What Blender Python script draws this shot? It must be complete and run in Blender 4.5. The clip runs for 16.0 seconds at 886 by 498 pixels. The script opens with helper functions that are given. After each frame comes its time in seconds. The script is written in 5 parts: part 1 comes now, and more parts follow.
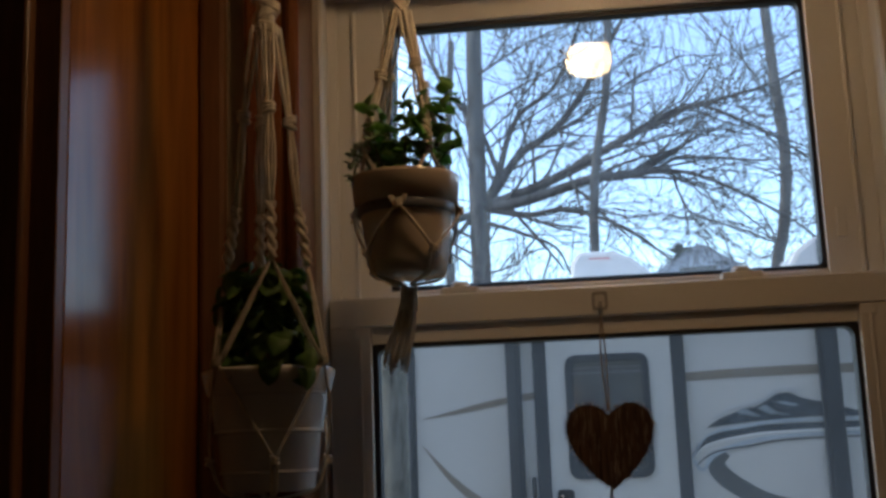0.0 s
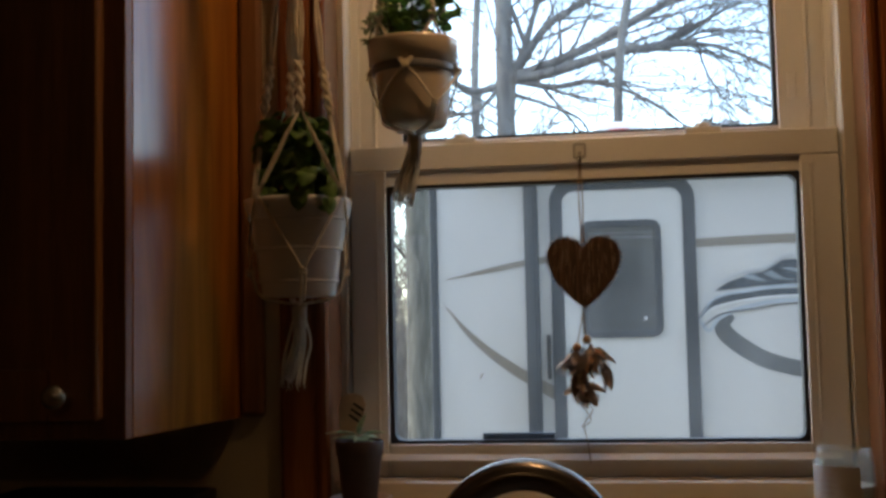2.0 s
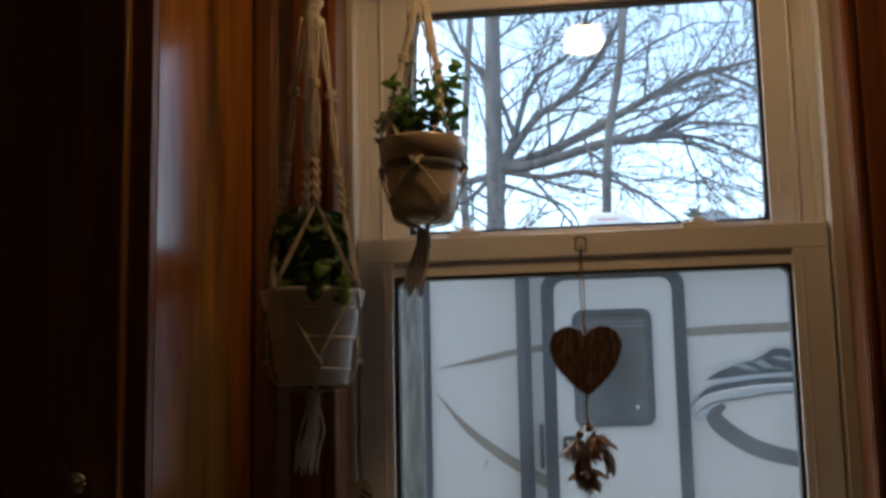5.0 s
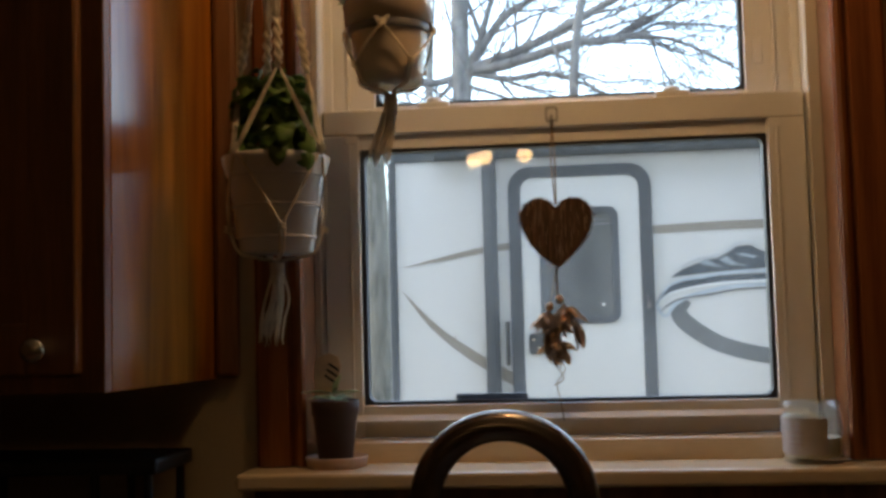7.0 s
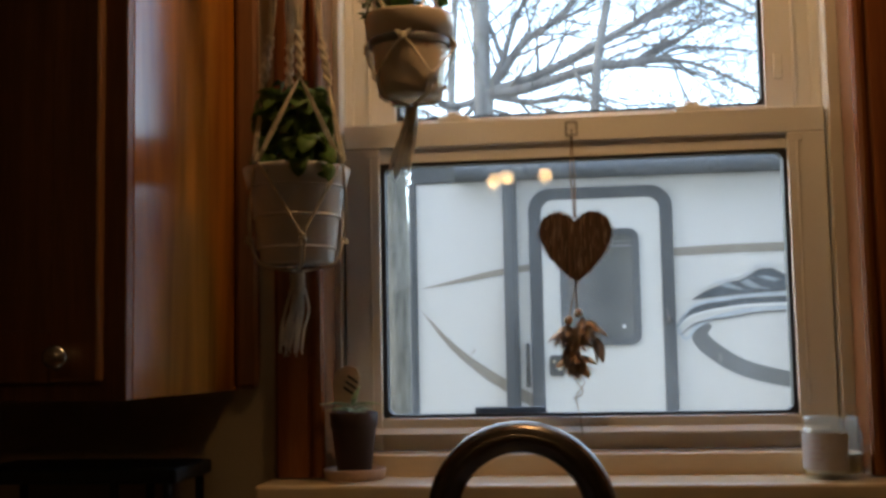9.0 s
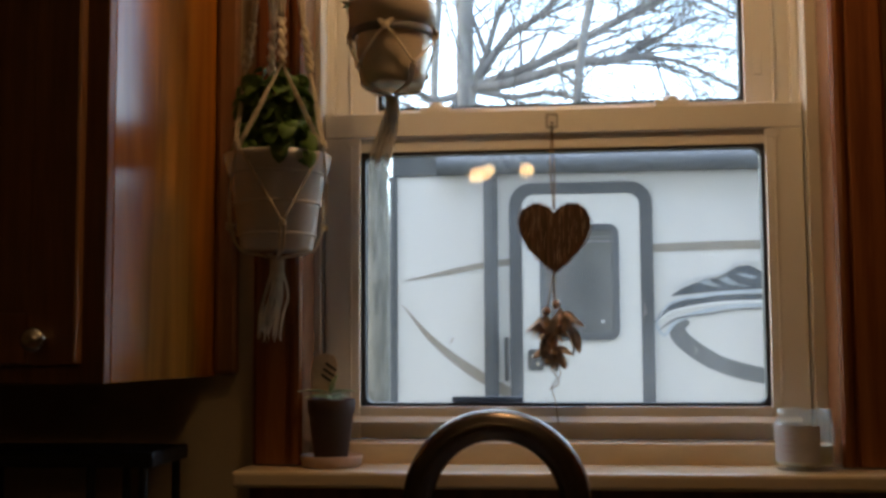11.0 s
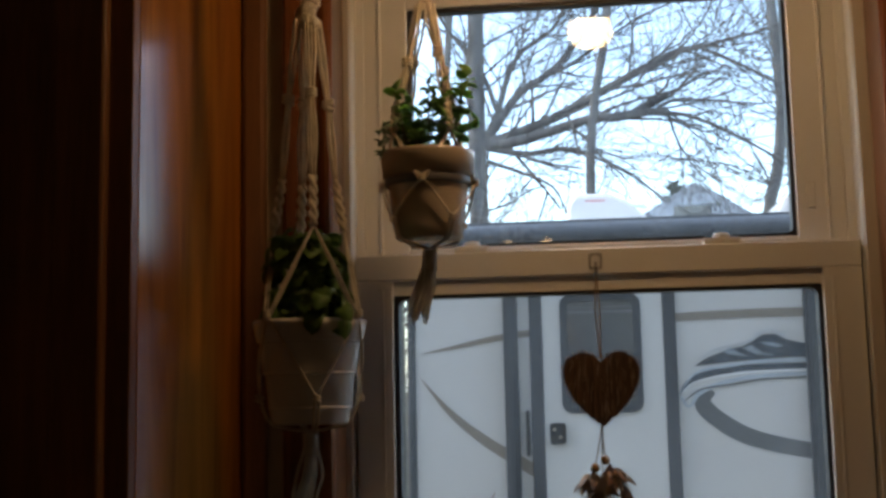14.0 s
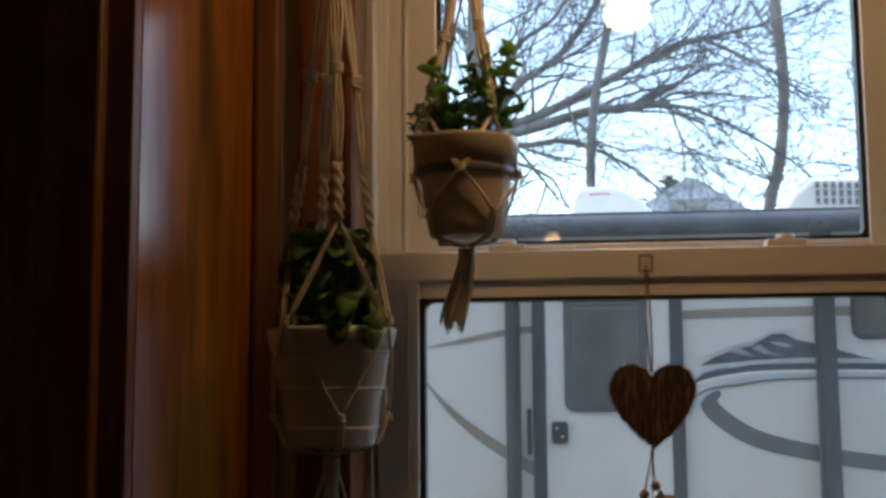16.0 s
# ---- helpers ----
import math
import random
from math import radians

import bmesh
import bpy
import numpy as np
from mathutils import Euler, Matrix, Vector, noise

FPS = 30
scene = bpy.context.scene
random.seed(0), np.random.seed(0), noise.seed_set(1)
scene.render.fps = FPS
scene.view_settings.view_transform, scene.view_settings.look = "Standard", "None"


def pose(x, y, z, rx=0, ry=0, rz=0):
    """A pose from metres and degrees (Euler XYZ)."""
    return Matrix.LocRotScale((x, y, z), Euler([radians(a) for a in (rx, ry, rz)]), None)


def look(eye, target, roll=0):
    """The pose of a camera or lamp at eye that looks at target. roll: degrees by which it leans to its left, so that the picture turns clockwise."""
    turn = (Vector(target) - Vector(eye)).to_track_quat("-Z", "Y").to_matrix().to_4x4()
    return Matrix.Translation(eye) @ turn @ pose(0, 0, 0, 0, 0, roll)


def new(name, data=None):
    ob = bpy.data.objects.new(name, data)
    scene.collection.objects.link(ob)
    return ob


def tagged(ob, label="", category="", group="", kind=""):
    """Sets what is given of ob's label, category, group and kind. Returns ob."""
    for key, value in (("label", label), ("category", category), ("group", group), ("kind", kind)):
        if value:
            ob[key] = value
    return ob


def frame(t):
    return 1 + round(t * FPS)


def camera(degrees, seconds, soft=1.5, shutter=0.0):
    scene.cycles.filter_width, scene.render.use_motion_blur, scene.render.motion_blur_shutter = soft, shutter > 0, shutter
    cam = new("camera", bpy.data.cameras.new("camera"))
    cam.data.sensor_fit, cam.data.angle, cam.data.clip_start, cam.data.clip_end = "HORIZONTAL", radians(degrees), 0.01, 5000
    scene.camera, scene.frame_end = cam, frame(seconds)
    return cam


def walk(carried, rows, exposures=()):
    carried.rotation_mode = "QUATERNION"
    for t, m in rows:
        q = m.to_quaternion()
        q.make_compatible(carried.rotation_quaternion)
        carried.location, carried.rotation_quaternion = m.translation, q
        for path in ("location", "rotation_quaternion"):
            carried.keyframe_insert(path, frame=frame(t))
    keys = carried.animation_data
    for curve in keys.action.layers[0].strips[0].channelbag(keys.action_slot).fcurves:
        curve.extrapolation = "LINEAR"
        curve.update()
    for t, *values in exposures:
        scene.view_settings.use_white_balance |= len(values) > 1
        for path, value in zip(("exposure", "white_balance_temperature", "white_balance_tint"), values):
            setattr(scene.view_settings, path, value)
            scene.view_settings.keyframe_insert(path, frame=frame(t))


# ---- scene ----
cam = camera(42.5, 16.0, soft=3.2)
PATH = [
    (0, (-0.03, -1.408, 1.376), (-0.268, 0.544, 1.738), -2.1),
    (0.5, (0.008, -1.462, 1.359), (-0.214, 0.498, 1.691), -1.3),
    (1, (0.063, -1.563, 1.303), (-0.173, 0.408, 1.552), 0.8),
    (1.5, (0.078, -1.6, 1.296), (-0.168, 0.376, 1.477), -0.5),
    (2, (0.037, -1.643, 1.305), (-0.262, 0.329, 1.449), -1.2),
    (2.5, (0.01, -1.667, 1.322), (-0.215, 0.315, 1.457), -2.0),
    (3, (0.005, -1.683, 1.316), (-0.224, 0.297, 1.47), -2.0),
    (3.5, (0.002, -1.728, 1.316), (-0.291, 0.227, 1.619), -0.7),
    (6, (0.027, -1.678, 1.279), (-0.222, 0.288, 1.552), -1.3),
    (6.5, (0.012, -1.666, 1.264), (-0.22, 0.31, 1.462), -1.1),
    (7, (0.008, -1.658, 1.254), (-0.21, 0.325, 1.391), -1.5),
    (7.5, (0.016, -1.671, 1.248), (-0.158, 0.315, 1.419), -1.3),
    (8, (0.022, -1.678, 1.246), (-0.132, 0.307, 1.431), -2.0),
    (8.5, (0.021, -1.665, 1.242), (-0.129, 0.32, 1.43), -0.7),
    (9, (0.01, -1.662, 1.238), (-0.243, 0.314, 1.418), -1.1),
    (11.5, (0.013, -1.67, 1.23), (-0.194, 0.312, 1.399), -0.0),
    (12, (0.01, -1.665, 1.241), (-0.184, 0.318, 1.419), 0.1),
    (12.5, (0.022, -1.659, 1.251), (-0.155, 0.323, 1.446), -0.7),
    (13, (0.007, -1.667, 1.267), (-0.153, 0.315, 1.484), -0.9),
    (13.5, (-0.011, -1.647, 1.303), (-0.183, 0.333, 1.532), 0.0),
    (14, (-0.033, -1.597, 1.387), (-0.268, 0.374, 1.632), -1.2),
    (14.5, (-0.048, -1.606, 1.413), (-0.293, 0.362, 1.675), -2.8),
    (15, (-0.063, -1.628, 1.425), (-0.3, 0.342, 1.677), -4.6),
    (15.5, (-0.083, -1.604, 1.415), (-0.349, 0.365, 1.647), -3.2),
    (16, (-0.105, -1.443, 1.417), (-0.324, 0.532, 1.645), -0.4),
]

# ---- exposure and camera keys ----
EXPOSURES = [(0.0, -0.42, 6100, 10), (0.5, -0.42, 6300, 10), (1.0, 0.0, 6400, 10), (1.5, 0.33, 6600, 10), (2.0, 0.6, 6800, 10), (3.0, 0.5, 6800, 10), (3.5, 0.08, 6700, 10),
             (6.0, 0.28, 6600, 10), (6.5, 0.75, 6850, 10), (7.0, 1.0, 7050, 10), (9.0, 1.02, 7050, 10), (11.5, 1.05, 7100, 10), (12.0, 1.06, 7100, 10), (13.0, 0.85, 7100, 10), (13.5, 0.5, 6900, 10), (14.0, 0.18, 6700, 10), (14.5, 0.08, 6700, 10), (15.0, 0.08, 6700, 10), (15.5, 0.25, 6700, 10), (16.0, 0.19, 6700, 10)]
walk(cam, [(t, look(eye, target, roll)) for t, eye, target, roll in PATH], EXPOSURES)

# ---- world, sun, lamps ----
SUN_ELEV, SUN_FROM = 38.0, (-0.99, 0.03)      # where the sun stands: to the left, beyond the trailer
world = bpy.data.worlds.new("sky")
scene.world = world
world.use_nodes = True
wn, wl = world.node_tree.nodes, world.node_tree.links
wn.clear()
sky = wn.new("ShaderNodeTexSky")
sky.sky_type, sky.sun_disc = "NISHITA", False
sky.sun_elevation, sky.sun_rotation = radians(SUN_ELEV), math.atan2(SUN_FROM[0], SUN_FROM[1])
sky.air_density, sky.dust_density, sky.ozone_density = 1.0, 1.0, 1.3
bg, wout = wn.new("ShaderNodeBackground"), wn.new("ShaderNodeOutputWorld")
tc, cl, ramp, mixc = wn.new("ShaderNodeTexCoord"), wn.new("ShaderNodeTexNoise"), wn.new("ShaderNodeValToRGB"), wn.new("ShaderNodeMix")
cl.inputs["Scale"].default_value, cl.inputs["Detail"].default_value = 2.6, 6.0
ramp.color_ramp.elements[0].position, ramp.color_ramp.elements[1].position = 0.49, 0.92
mixc.data_type = "RGBA"
wl.new(tc.outputs["Generated"], cl.inputs["Vector"])
wl.new(cl.outputs["Fac"], ramp.inputs["Fac"])
wl.new(ramp.outputs["Color"], mixc.inputs["Factor"])
wl.new(sky.outputs["Color"], mixc.inputs[6])
wl.new(mixc.outputs[2], bg.inputs["Color"])
bg.inputs["Strength"].default_value = 0.60
mixc.inputs[7].default_value = (14.0, 15.8, 18.2, 1)
wl.new(bg.outputs["Background"], wout.inputs["Surface"])

sun = new("sun", bpy.data.lights.new("sun", "SUN"))
sun.data.energy, sun.data.angle, sun.data.color = 2.0, radians(0.6), (1.0, 0.93, 0.82)
se = math.cos(radians(SUN_ELEV))
hyp = math.hypot(*SUN_FROM)
sun.matrix_world = look((SUN_FROM[0] / hyp * se * 30, SUN_FROM[1] / hyp * se * 30, math.sin(radians(SUN_ELEV)) * 30), (0, 0, 0))

LAMP_DISC, LAMP_GLOBE = 64.0, 13.0            # strengths of the room's warm lamps

# ---- helpers of this scene ----
rnd = random.Random(7)


def mesh_of(name, bm, mat, smooth=False, bevel=0.0):
    bmesh.ops.recalc_face_normals(bm, faces=bm.faces)
    me = bpy.data.meshes.new(name)
    bm.to_mesh(me)
    bm.free()
    if mat:
        me.materials.append(mat)
    if smooth:
        for p in me.polygons:
            p.use_smooth = True
    return me


def soften(ob, w, seg=2):
    m = ob.modifiers.new("bevel", "BEVEL")
    m.width, m.segments, m.limit_method, m.angle_limit = w, seg, "ANGLE", radians(40)
    return ob


def part(name, bm, mat, parent, label="", smooth=False, bevel=0.0):
    ob = new(name, mesh_of(name, bm, mat, smooth))
    if parent:
        ob.parent = parent
    if label:
        tagged(ob, label)
    if bevel:
        soften(ob, bevel)
    return ob


def thing(name, label, category, group="", kind=""):
    return tagged(new(name), label, category, group, kind)


def solid(name, bm, mat, label, category, kind="", smooth=False, bevel=0.0):
    ob = part(name, bm, mat, None, "", smooth, bevel)
    return tagged(ob, label, category, "", kind)


def box(x0, x1, y0, y1, z0, z1, bm=None):
    bm = bm or bmesh.new()
    v = [bm.verts.new(p) for p in ((x0, y0, z0), (x1, y0, z0), (x1, y1, z0), (x0, y1, z0), (x0, y0, z1), (x1, y0, z1), (x1, y1, z1), (x0, y1, z1))]
    for f in ((0, 3, 2, 1), (4, 5, 6, 7), (0, 1, 5, 4), (1, 2, 6, 5), (2, 3, 7, 6), (3, 0, 4, 7)):
        bm.faces.new([v[i] for i in f])
    return bm


def prism(pts, y0, y1, bm=None):
    """A flat outline in x and z, thick from y0 to y1."""
    bm = bm or bmesh.new()
    a = [bm.verts.new((x, y0, z)) for x, z in pts]
    b = [bm.verts.new((x, y1, z)) for x, z in pts]
    bm.faces.new(a)
    bm.faces.new(b[::-1])
    for i in range(len(pts)):
        j = (i + 1) % len(pts)
        bm.faces.new((a[i], a[j], b[j], b[i]))
    return bm


def rounded(x0, x1, z0, z1, r, n=6):
    pts = []
    for cx, cz, a0 in ((x1 - r, z1 - r, 0), (x0 + r, z1 - r, 90), (x0 + r, z0 + r, 180), (x1 - r, z0 + r, 270)):
        for k in range(n + 1):
            a = radians(a0 + 90 * k / n)
            pts.append((cx + r * math.cos(a), cz + r * math.sin(a)))
    return pts


def ring(outer, inner, y0, y1, bm=None):
    """A frame between two outlines of equal count."""
    bm = bm or bmesh.new()
    n = len(outer)
    vs = [[bm.verts.new((x, y, z)) for x, z in pts] for pts in (outer, inner) for y in (y0, y1)]
    o0, o1, i0, i1 = vs
    for k in range(n):
        j = (k + 1) % n
        bm.faces.new((o0[k], o0[j], i0[j], i0[k]))
        bm.faces.new((o1[k], i1[k], i1[j], o1[j]))
        bm.faces.new((o0[k], o1[k], o1[j], o0[j]))
        bm.faces.new((i0[k], i0[j], i1[j], i1[k]))
    return bm


def lathe(profile, cx, cy, n=40, bm=None, wobble=0.0):
    """Turns (radius, z) pairs round an upright axis."""
    bm = bm or bmesh.new()
    rows = []
    for r, z in profile:
        rows.append([bm.verts.new((cx + r * math.cos(2 * math.pi * k / n) * (1 + wobble * math.sin(3 * k)), cy + r * math.sin(2 * math.pi * k / n), z)) for k in range(n)])
    for a, b in zip(rows, rows[1:]):
        for k in range(n):
            j = (k + 1) % n
            bm.faces.new((a[k], a[j], b[j], b[k]))
    bm.faces.new(rows[0][::-1])
    bm.faces.new(rows[-1])
    return bm


def glide(pts, per=6):
    """A smooth line through points."""
    P = [Vector(p) for p in pts]
    if len(P) < 3:
        return P
    P = [2 * P[0] - P[1]] + P + [2 * P[-1] - P[-2]]
    out = []
    for i in range(1, len(P) - 2):
        for k in range(per):
            t = k / per
            a, b, c, d = P[i - 1:i + 3]
            out.append(0.5 * ((2 * b) + (c - a) * t + (2 * a - 5 * b + 4 * c - d) * t * t + (3 * b - a - 3 * c + d) * t ** 3))
    return out + [P[-2]]


def tube(pts, r0, r1=None, n=6, bm=None, caps=True):
    """A tube along points, tapered from r0 to r1."""
    bm = bm or bmesh.new()
    r1 = r0 if r1 is None else r1
    P = [Vector(p) for p in pts]
    side, rows = None, []
    for i, p in enumerate(P):
        d = (P[min(i + 1, len(P) - 1)] - P[max(i - 1, 0)])
        if d.length < 1e-9:
            d = Vector((0, 0, 1))
        d.normalize()
        if side is None:
            side = d.orthogonal().normalized()
        side = (side - d * side.dot(d))
        side = side.normalized() if side.length > 1e-6 else d.orthogonal().normalized()
        up = d.cross(side)
        r = r0 + (r1 - r0) * i / max(1, len(P) - 1)
        rows.append([bm.verts.new(p + (side * math.cos(2 * math.pi * k / n) + up * math.sin(2 * math.pi * k / n)) * r) for k in range(n)])
    for a, b in zip(rows, rows[1:]):
        for k in range(n):
            j = (k + 1) % n
            bm.faces.new((a[k], a[j], b[j], b[k]))
    if caps:
        bm.faces.new(rows[0][::-1])
        bm.faces.new(rows[-1])
    return bm


def blob(c, r, bm=None, sub=2, squash=(1, 1, 1), rough=0.0, seed=0):
    bm = bm or bmesh.new()
    made = bmesh.ops.create_icosphere(bm, subdivisions=sub, radius=1.0)["verts"]
    for v in made:
        k = 1 + rough * noise.noise(v.co * 2.2 + Vector((seed, seed * 0.7, 0)))
        v.co = Vector((v.co.x * r * squash[0] * k + c[0], v.co.y * r * squash[1] * k + c[1], v.co.z * r * squash[2] * k + c[2]))
    return bm


# ---- materials ----
def nodes_of(name):
    m = bpy.data.materials.new(name)
    m.use_nodes = True
    nt = m.node_tree
    return m, nt.nodes, nt.links, nt.nodes["Principled BSDF"]


def plain(name, color, rough=0.5, metal=0.0, var=0.12, scale=18.0, bump=0.1, bscale=120.0, stretch=(1, 1, 1), coat=0.0, sheen=0.0, each=0.0, trans=0.0):
    """A surface with stains at one scale and grain at another."""
    m, n, l, b = nodes_of(name)
    b.inputs["Roughness"].default_value, b.inputs["Metallic"].default_value = rough, metal
    b.inputs["Coat Weight"].default_value = coat
    b.inputs["Coat Roughness"].default_value = 0.2
    if sheen:
        b.inputs["Sheen Weight"].default_value = sheen
    tc = n.new("ShaderNodeTexCoord")
    mp = n.new("ShaderNodeMapping")
    mp.inputs["Scale"].default_value = stretch
    l.new(tc.outputs["Object"], mp.inputs["Vector"])
    n1, n2 = n.new("ShaderNodeTexNoise"), n.new("ShaderNodeTexNoise")
    n1.inputs["Scale"].default_value, n1.inputs["Detail"].default_value = scale, 5.0
    n2.inputs["Scale"].default_value, n2.inputs["Detail"].default_value = bscale, 4.0
    l.new(mp.outputs["Vector"], n1.inputs["Vector"])
    l.new(mp.outputs["Vector"], n2.inputs["Vector"])
    add = n.new("ShaderNodeMath")
    add.operation = "MULTIPLY_ADD"
    l.new(n2.outputs["Fac"], add.inputs[0])
    add.inputs[1].default_value = 0.45
    l.new(n1.outputs["Fac"], add.inputs[2])
    mr = n.new("ShaderNodeMapRange")
    mr.inputs["From Min"].default_value, mr.inputs["From Max"].default_value = 0.4, 1.05
    mr.inputs["To Min"].default_value, mr.inputs["To Max"].default_value = 1 - var, 1 + var
    l.new(add.outputs[0], mr.inputs["Value"])
    fac = mr.outputs["Result"]
    if each:
        oi = n.new("ShaderNodeObjectInfo")
        e = n.new("ShaderNodeMapRange")
        e.inputs["To Min"].default_value, e.inputs["To Max"].default_value = 1 - each, 1 + each
        l.new(oi.outputs["Random"], e.inputs["Value"])
        mu = n.new("ShaderNodeMath")
        mu.operation = "MULTIPLY"
        l.new(fac, mu.inputs[0])
        l.new(e.outputs["Result"], mu.inputs[1])
        fac = mu.outputs[0]
    vm = n.new("ShaderNodeVectorMath")
    vm.operation = "SCALE"
    vm.inputs[0].default_value = color
    l.new(fac, vm.inputs["Scale"])
    l.new(vm.outputs["Vector"], b.inputs["Base Color"])
    if bump:
        bp = n.new("ShaderNodeBump")
        bp.inputs["Strength"].default_value, bp.inputs["Distance"].default_value = bump, 0.002
        l.new(n2.outputs["Fac"], bp.inputs["Height"])
        l.new(bp.outputs["Normal"], b.inputs["Normal"])
    if trans:
        tr = n.new("ShaderNodeBsdfTranslucent")
        l.new(vm.outputs["Vector"], tr.inputs["Color"])
        mx = n.new("ShaderNodeMixShader")
        mx.inputs["Fac"].default_value = trans
        l.new(b.outputs["BSDF"], mx.inputs[1])
        l.new(tr.outputs["BSDF"], mx.inputs[2])
        l.new(mx.outputs["Shader"], n["Material Output"].inputs["Surface"])
    return m


def wood(name, dark, light, rough=0.35, grain=(9, 9, 0.55), coat=0.25, scale=5.0, warp=0.6, fine=0.4):
    """Wood with the grain along z."""
    m, n, l, b = nodes_of(name)
    b.inputs["Roughness"].default_value, b.inputs["Coat Weight"].default_value, b.inputs["Coat Roughness"].default_value = rough, coat, 0.22
    tc, mp = n.new("ShaderNodeTexCoord"), n.new("ShaderNodeMapping")
    mp.inputs["Scale"].default_value = grain
    l.new(tc.outputs["Object"], mp.inputs["Vector"])
    n1, n2 = n.new("ShaderNodeTexNoise"), n.new("ShaderNodeTexNoise")
    n1.inputs["Scale"].default_value, n1.inputs["Detail"].default_value, n1.inputs["Distortion"].default_value = scale * 0.45, 3.0, warp
    n2.inputs["Scale"].default_value, n2.inputs["Detail"].default_value = scale * 7, 6.0
    l.new(mp.outputs["Vector"], n1.inputs["Vector"])
    l.new(mp.outputs["Vector"], n2.inputs["Vector"])
    add = n.new("ShaderNodeMath")
    add.operation = "MULTIPLY_ADD"
    l.new(n2.outputs["Fac"], add.inputs[0])
    add.inputs[1].default_value = fine
    l.new(n1.outputs["Fac"], add.inputs[2])
    r = n.new("ShaderNodeValToRGB")
    r.color_ramp.elements[0].position, r.color_ramp.elements[0].color = 0.25 + 0.5 * fine, (*dark, 1)
    r.color_ramp.elements[1].position, r.color_ramp.elements[1].color = 0.72 + 0.5 * fine, (*light, 1)
    l.new(add.outputs[0], r.inputs["Fac"])
    l.new(r.outputs["Color"], b.inputs["Base Color"])
    bp = n.new("ShaderNodeBump")
    bp.inputs["Strength"].default_value, bp.inputs["Distance"].default_value = 0.12, 0.001
    l.new(n2.outputs["Fac"], bp.inputs["Height"])
    l.new(bp.outputs["Normal"], b.inputs["Normal"])
    return m


def glass(name, tint=(1, 1, 1), gloss=0.10):
    """A thin pane: clear, with the mirror image that glass gives."""
    m, n, l, b = nodes_of(name)
    n.remove(b)
    t, g, f, mx = n.new("ShaderNodeBsdfTransparent"), n.new("ShaderNodeBsdfGlossy"), n.new("ShaderNodeLayerWeight"), n.new("ShaderNodeMixShader")
    pw, ad = n.new("ShaderNodeMath"), n.new("ShaderNodeMath")
    pw.operation, ad.operation = "POWER", "MULTIPLY_ADD"
    t.inputs["Color"].default_value = (*tint, 1)
    g.inputs["Roughness"].default_value = 0.02
    l.new(f.outputs["Facing"], pw.inputs[0])
    pw.inputs[1].default_value, ad.inputs[1].default_value, ad.inputs[2].default_value = 5.0, 0.9, gloss * 0.45
    l.new(pw.outputs[0], ad.inputs[0])
    l.new(ad.outputs[0], mx.inputs["Fac"])
    l.new(t.outputs["BSDF"], mx.inputs[1])
    l.new(g.outputs["BSDF"], mx.inputs[2])
    l.new(mx.outputs["Shader"], n["Material Output"].inputs["Surface"])
    return m


def dusty(m, base, more):
    """Adds a film of dust, run marks and specks that scatter daylight."""
    n, l = m.node_tree.nodes, m.node_tree.links
    tc, mp = n.new("ShaderNodeTexCoord"), n.new("ShaderNodeMapping")
    mp.inputs["Scale"].default_value = (9, 9, 2.2)
    film, speck, mr, ms = n.new("ShaderNodeTexNoise"), n.new("ShaderNodeTexVoronoi"), n.new("ShaderNodeMapRange"), n.new("ShaderNodeMapRange")
    film.inputs["Scale"].default_value, film.inputs["Detail"].default_value = 2.0, 8.0
    speck.inputs["Scale"].default_value = 38.0
    l.new(tc.outputs["Object"], mp.inputs["Vector"])
    l.new(mp.outputs["Vector"], film.inputs["Vector"])
    l.new(tc.outputs["Object"], speck.inputs["Vector"])
    mr.inputs["From Min"].default_value, mr.inputs["From Max"].default_value = 0.35, 0.75
    mr.inputs["To Min"].default_value, mr.inputs["To Max"].default_value = base, base + more
    l.new(film.outputs["Fac"], mr.inputs["Value"])
    ms.inputs["From Min"].default_value, ms.inputs["From Max"].default_value = 0.03, 0.07
    ms.inputs["To Min"].default_value, ms.inputs["To Max"].default_value = 0.16, 0.0
    l.new(speck.outputs["Distance"], ms.inputs["Value"])
    add, tr, mx = n.new("ShaderNodeMath"), n.new("ShaderNodeBsdfTranslucent"), n.new("ShaderNodeMixShader")
    l.new(mr.outputs["Result"], add.inputs[0])
    l.new(ms.outputs["Result"], add.inputs[1])
    tr.inputs["Color"].default_value = (0.85, 0.86, 0.86, 1)
    out = n["Material Output"].inputs["Surface"]
    clean = out.links[0].from_socket
    l.new(add.outputs[0], mx.inputs["Fac"])
    l.new(clean, mx.inputs[1])
    l.new(tr.outputs["BSDF"], mx.inputs[2])
    l.new(mx.outputs["Shader"], out)


def glow(name, color, strength):
    m, n, l, b = nodes_of(name)
    b.inputs["Base Color"].default_value = (0.8, 0.8, 0.8, 1)
    b.inputs["Emission Color"].default_value, b.inputs["Emission Strength"].default_value = (*color, 1), strength
    return m


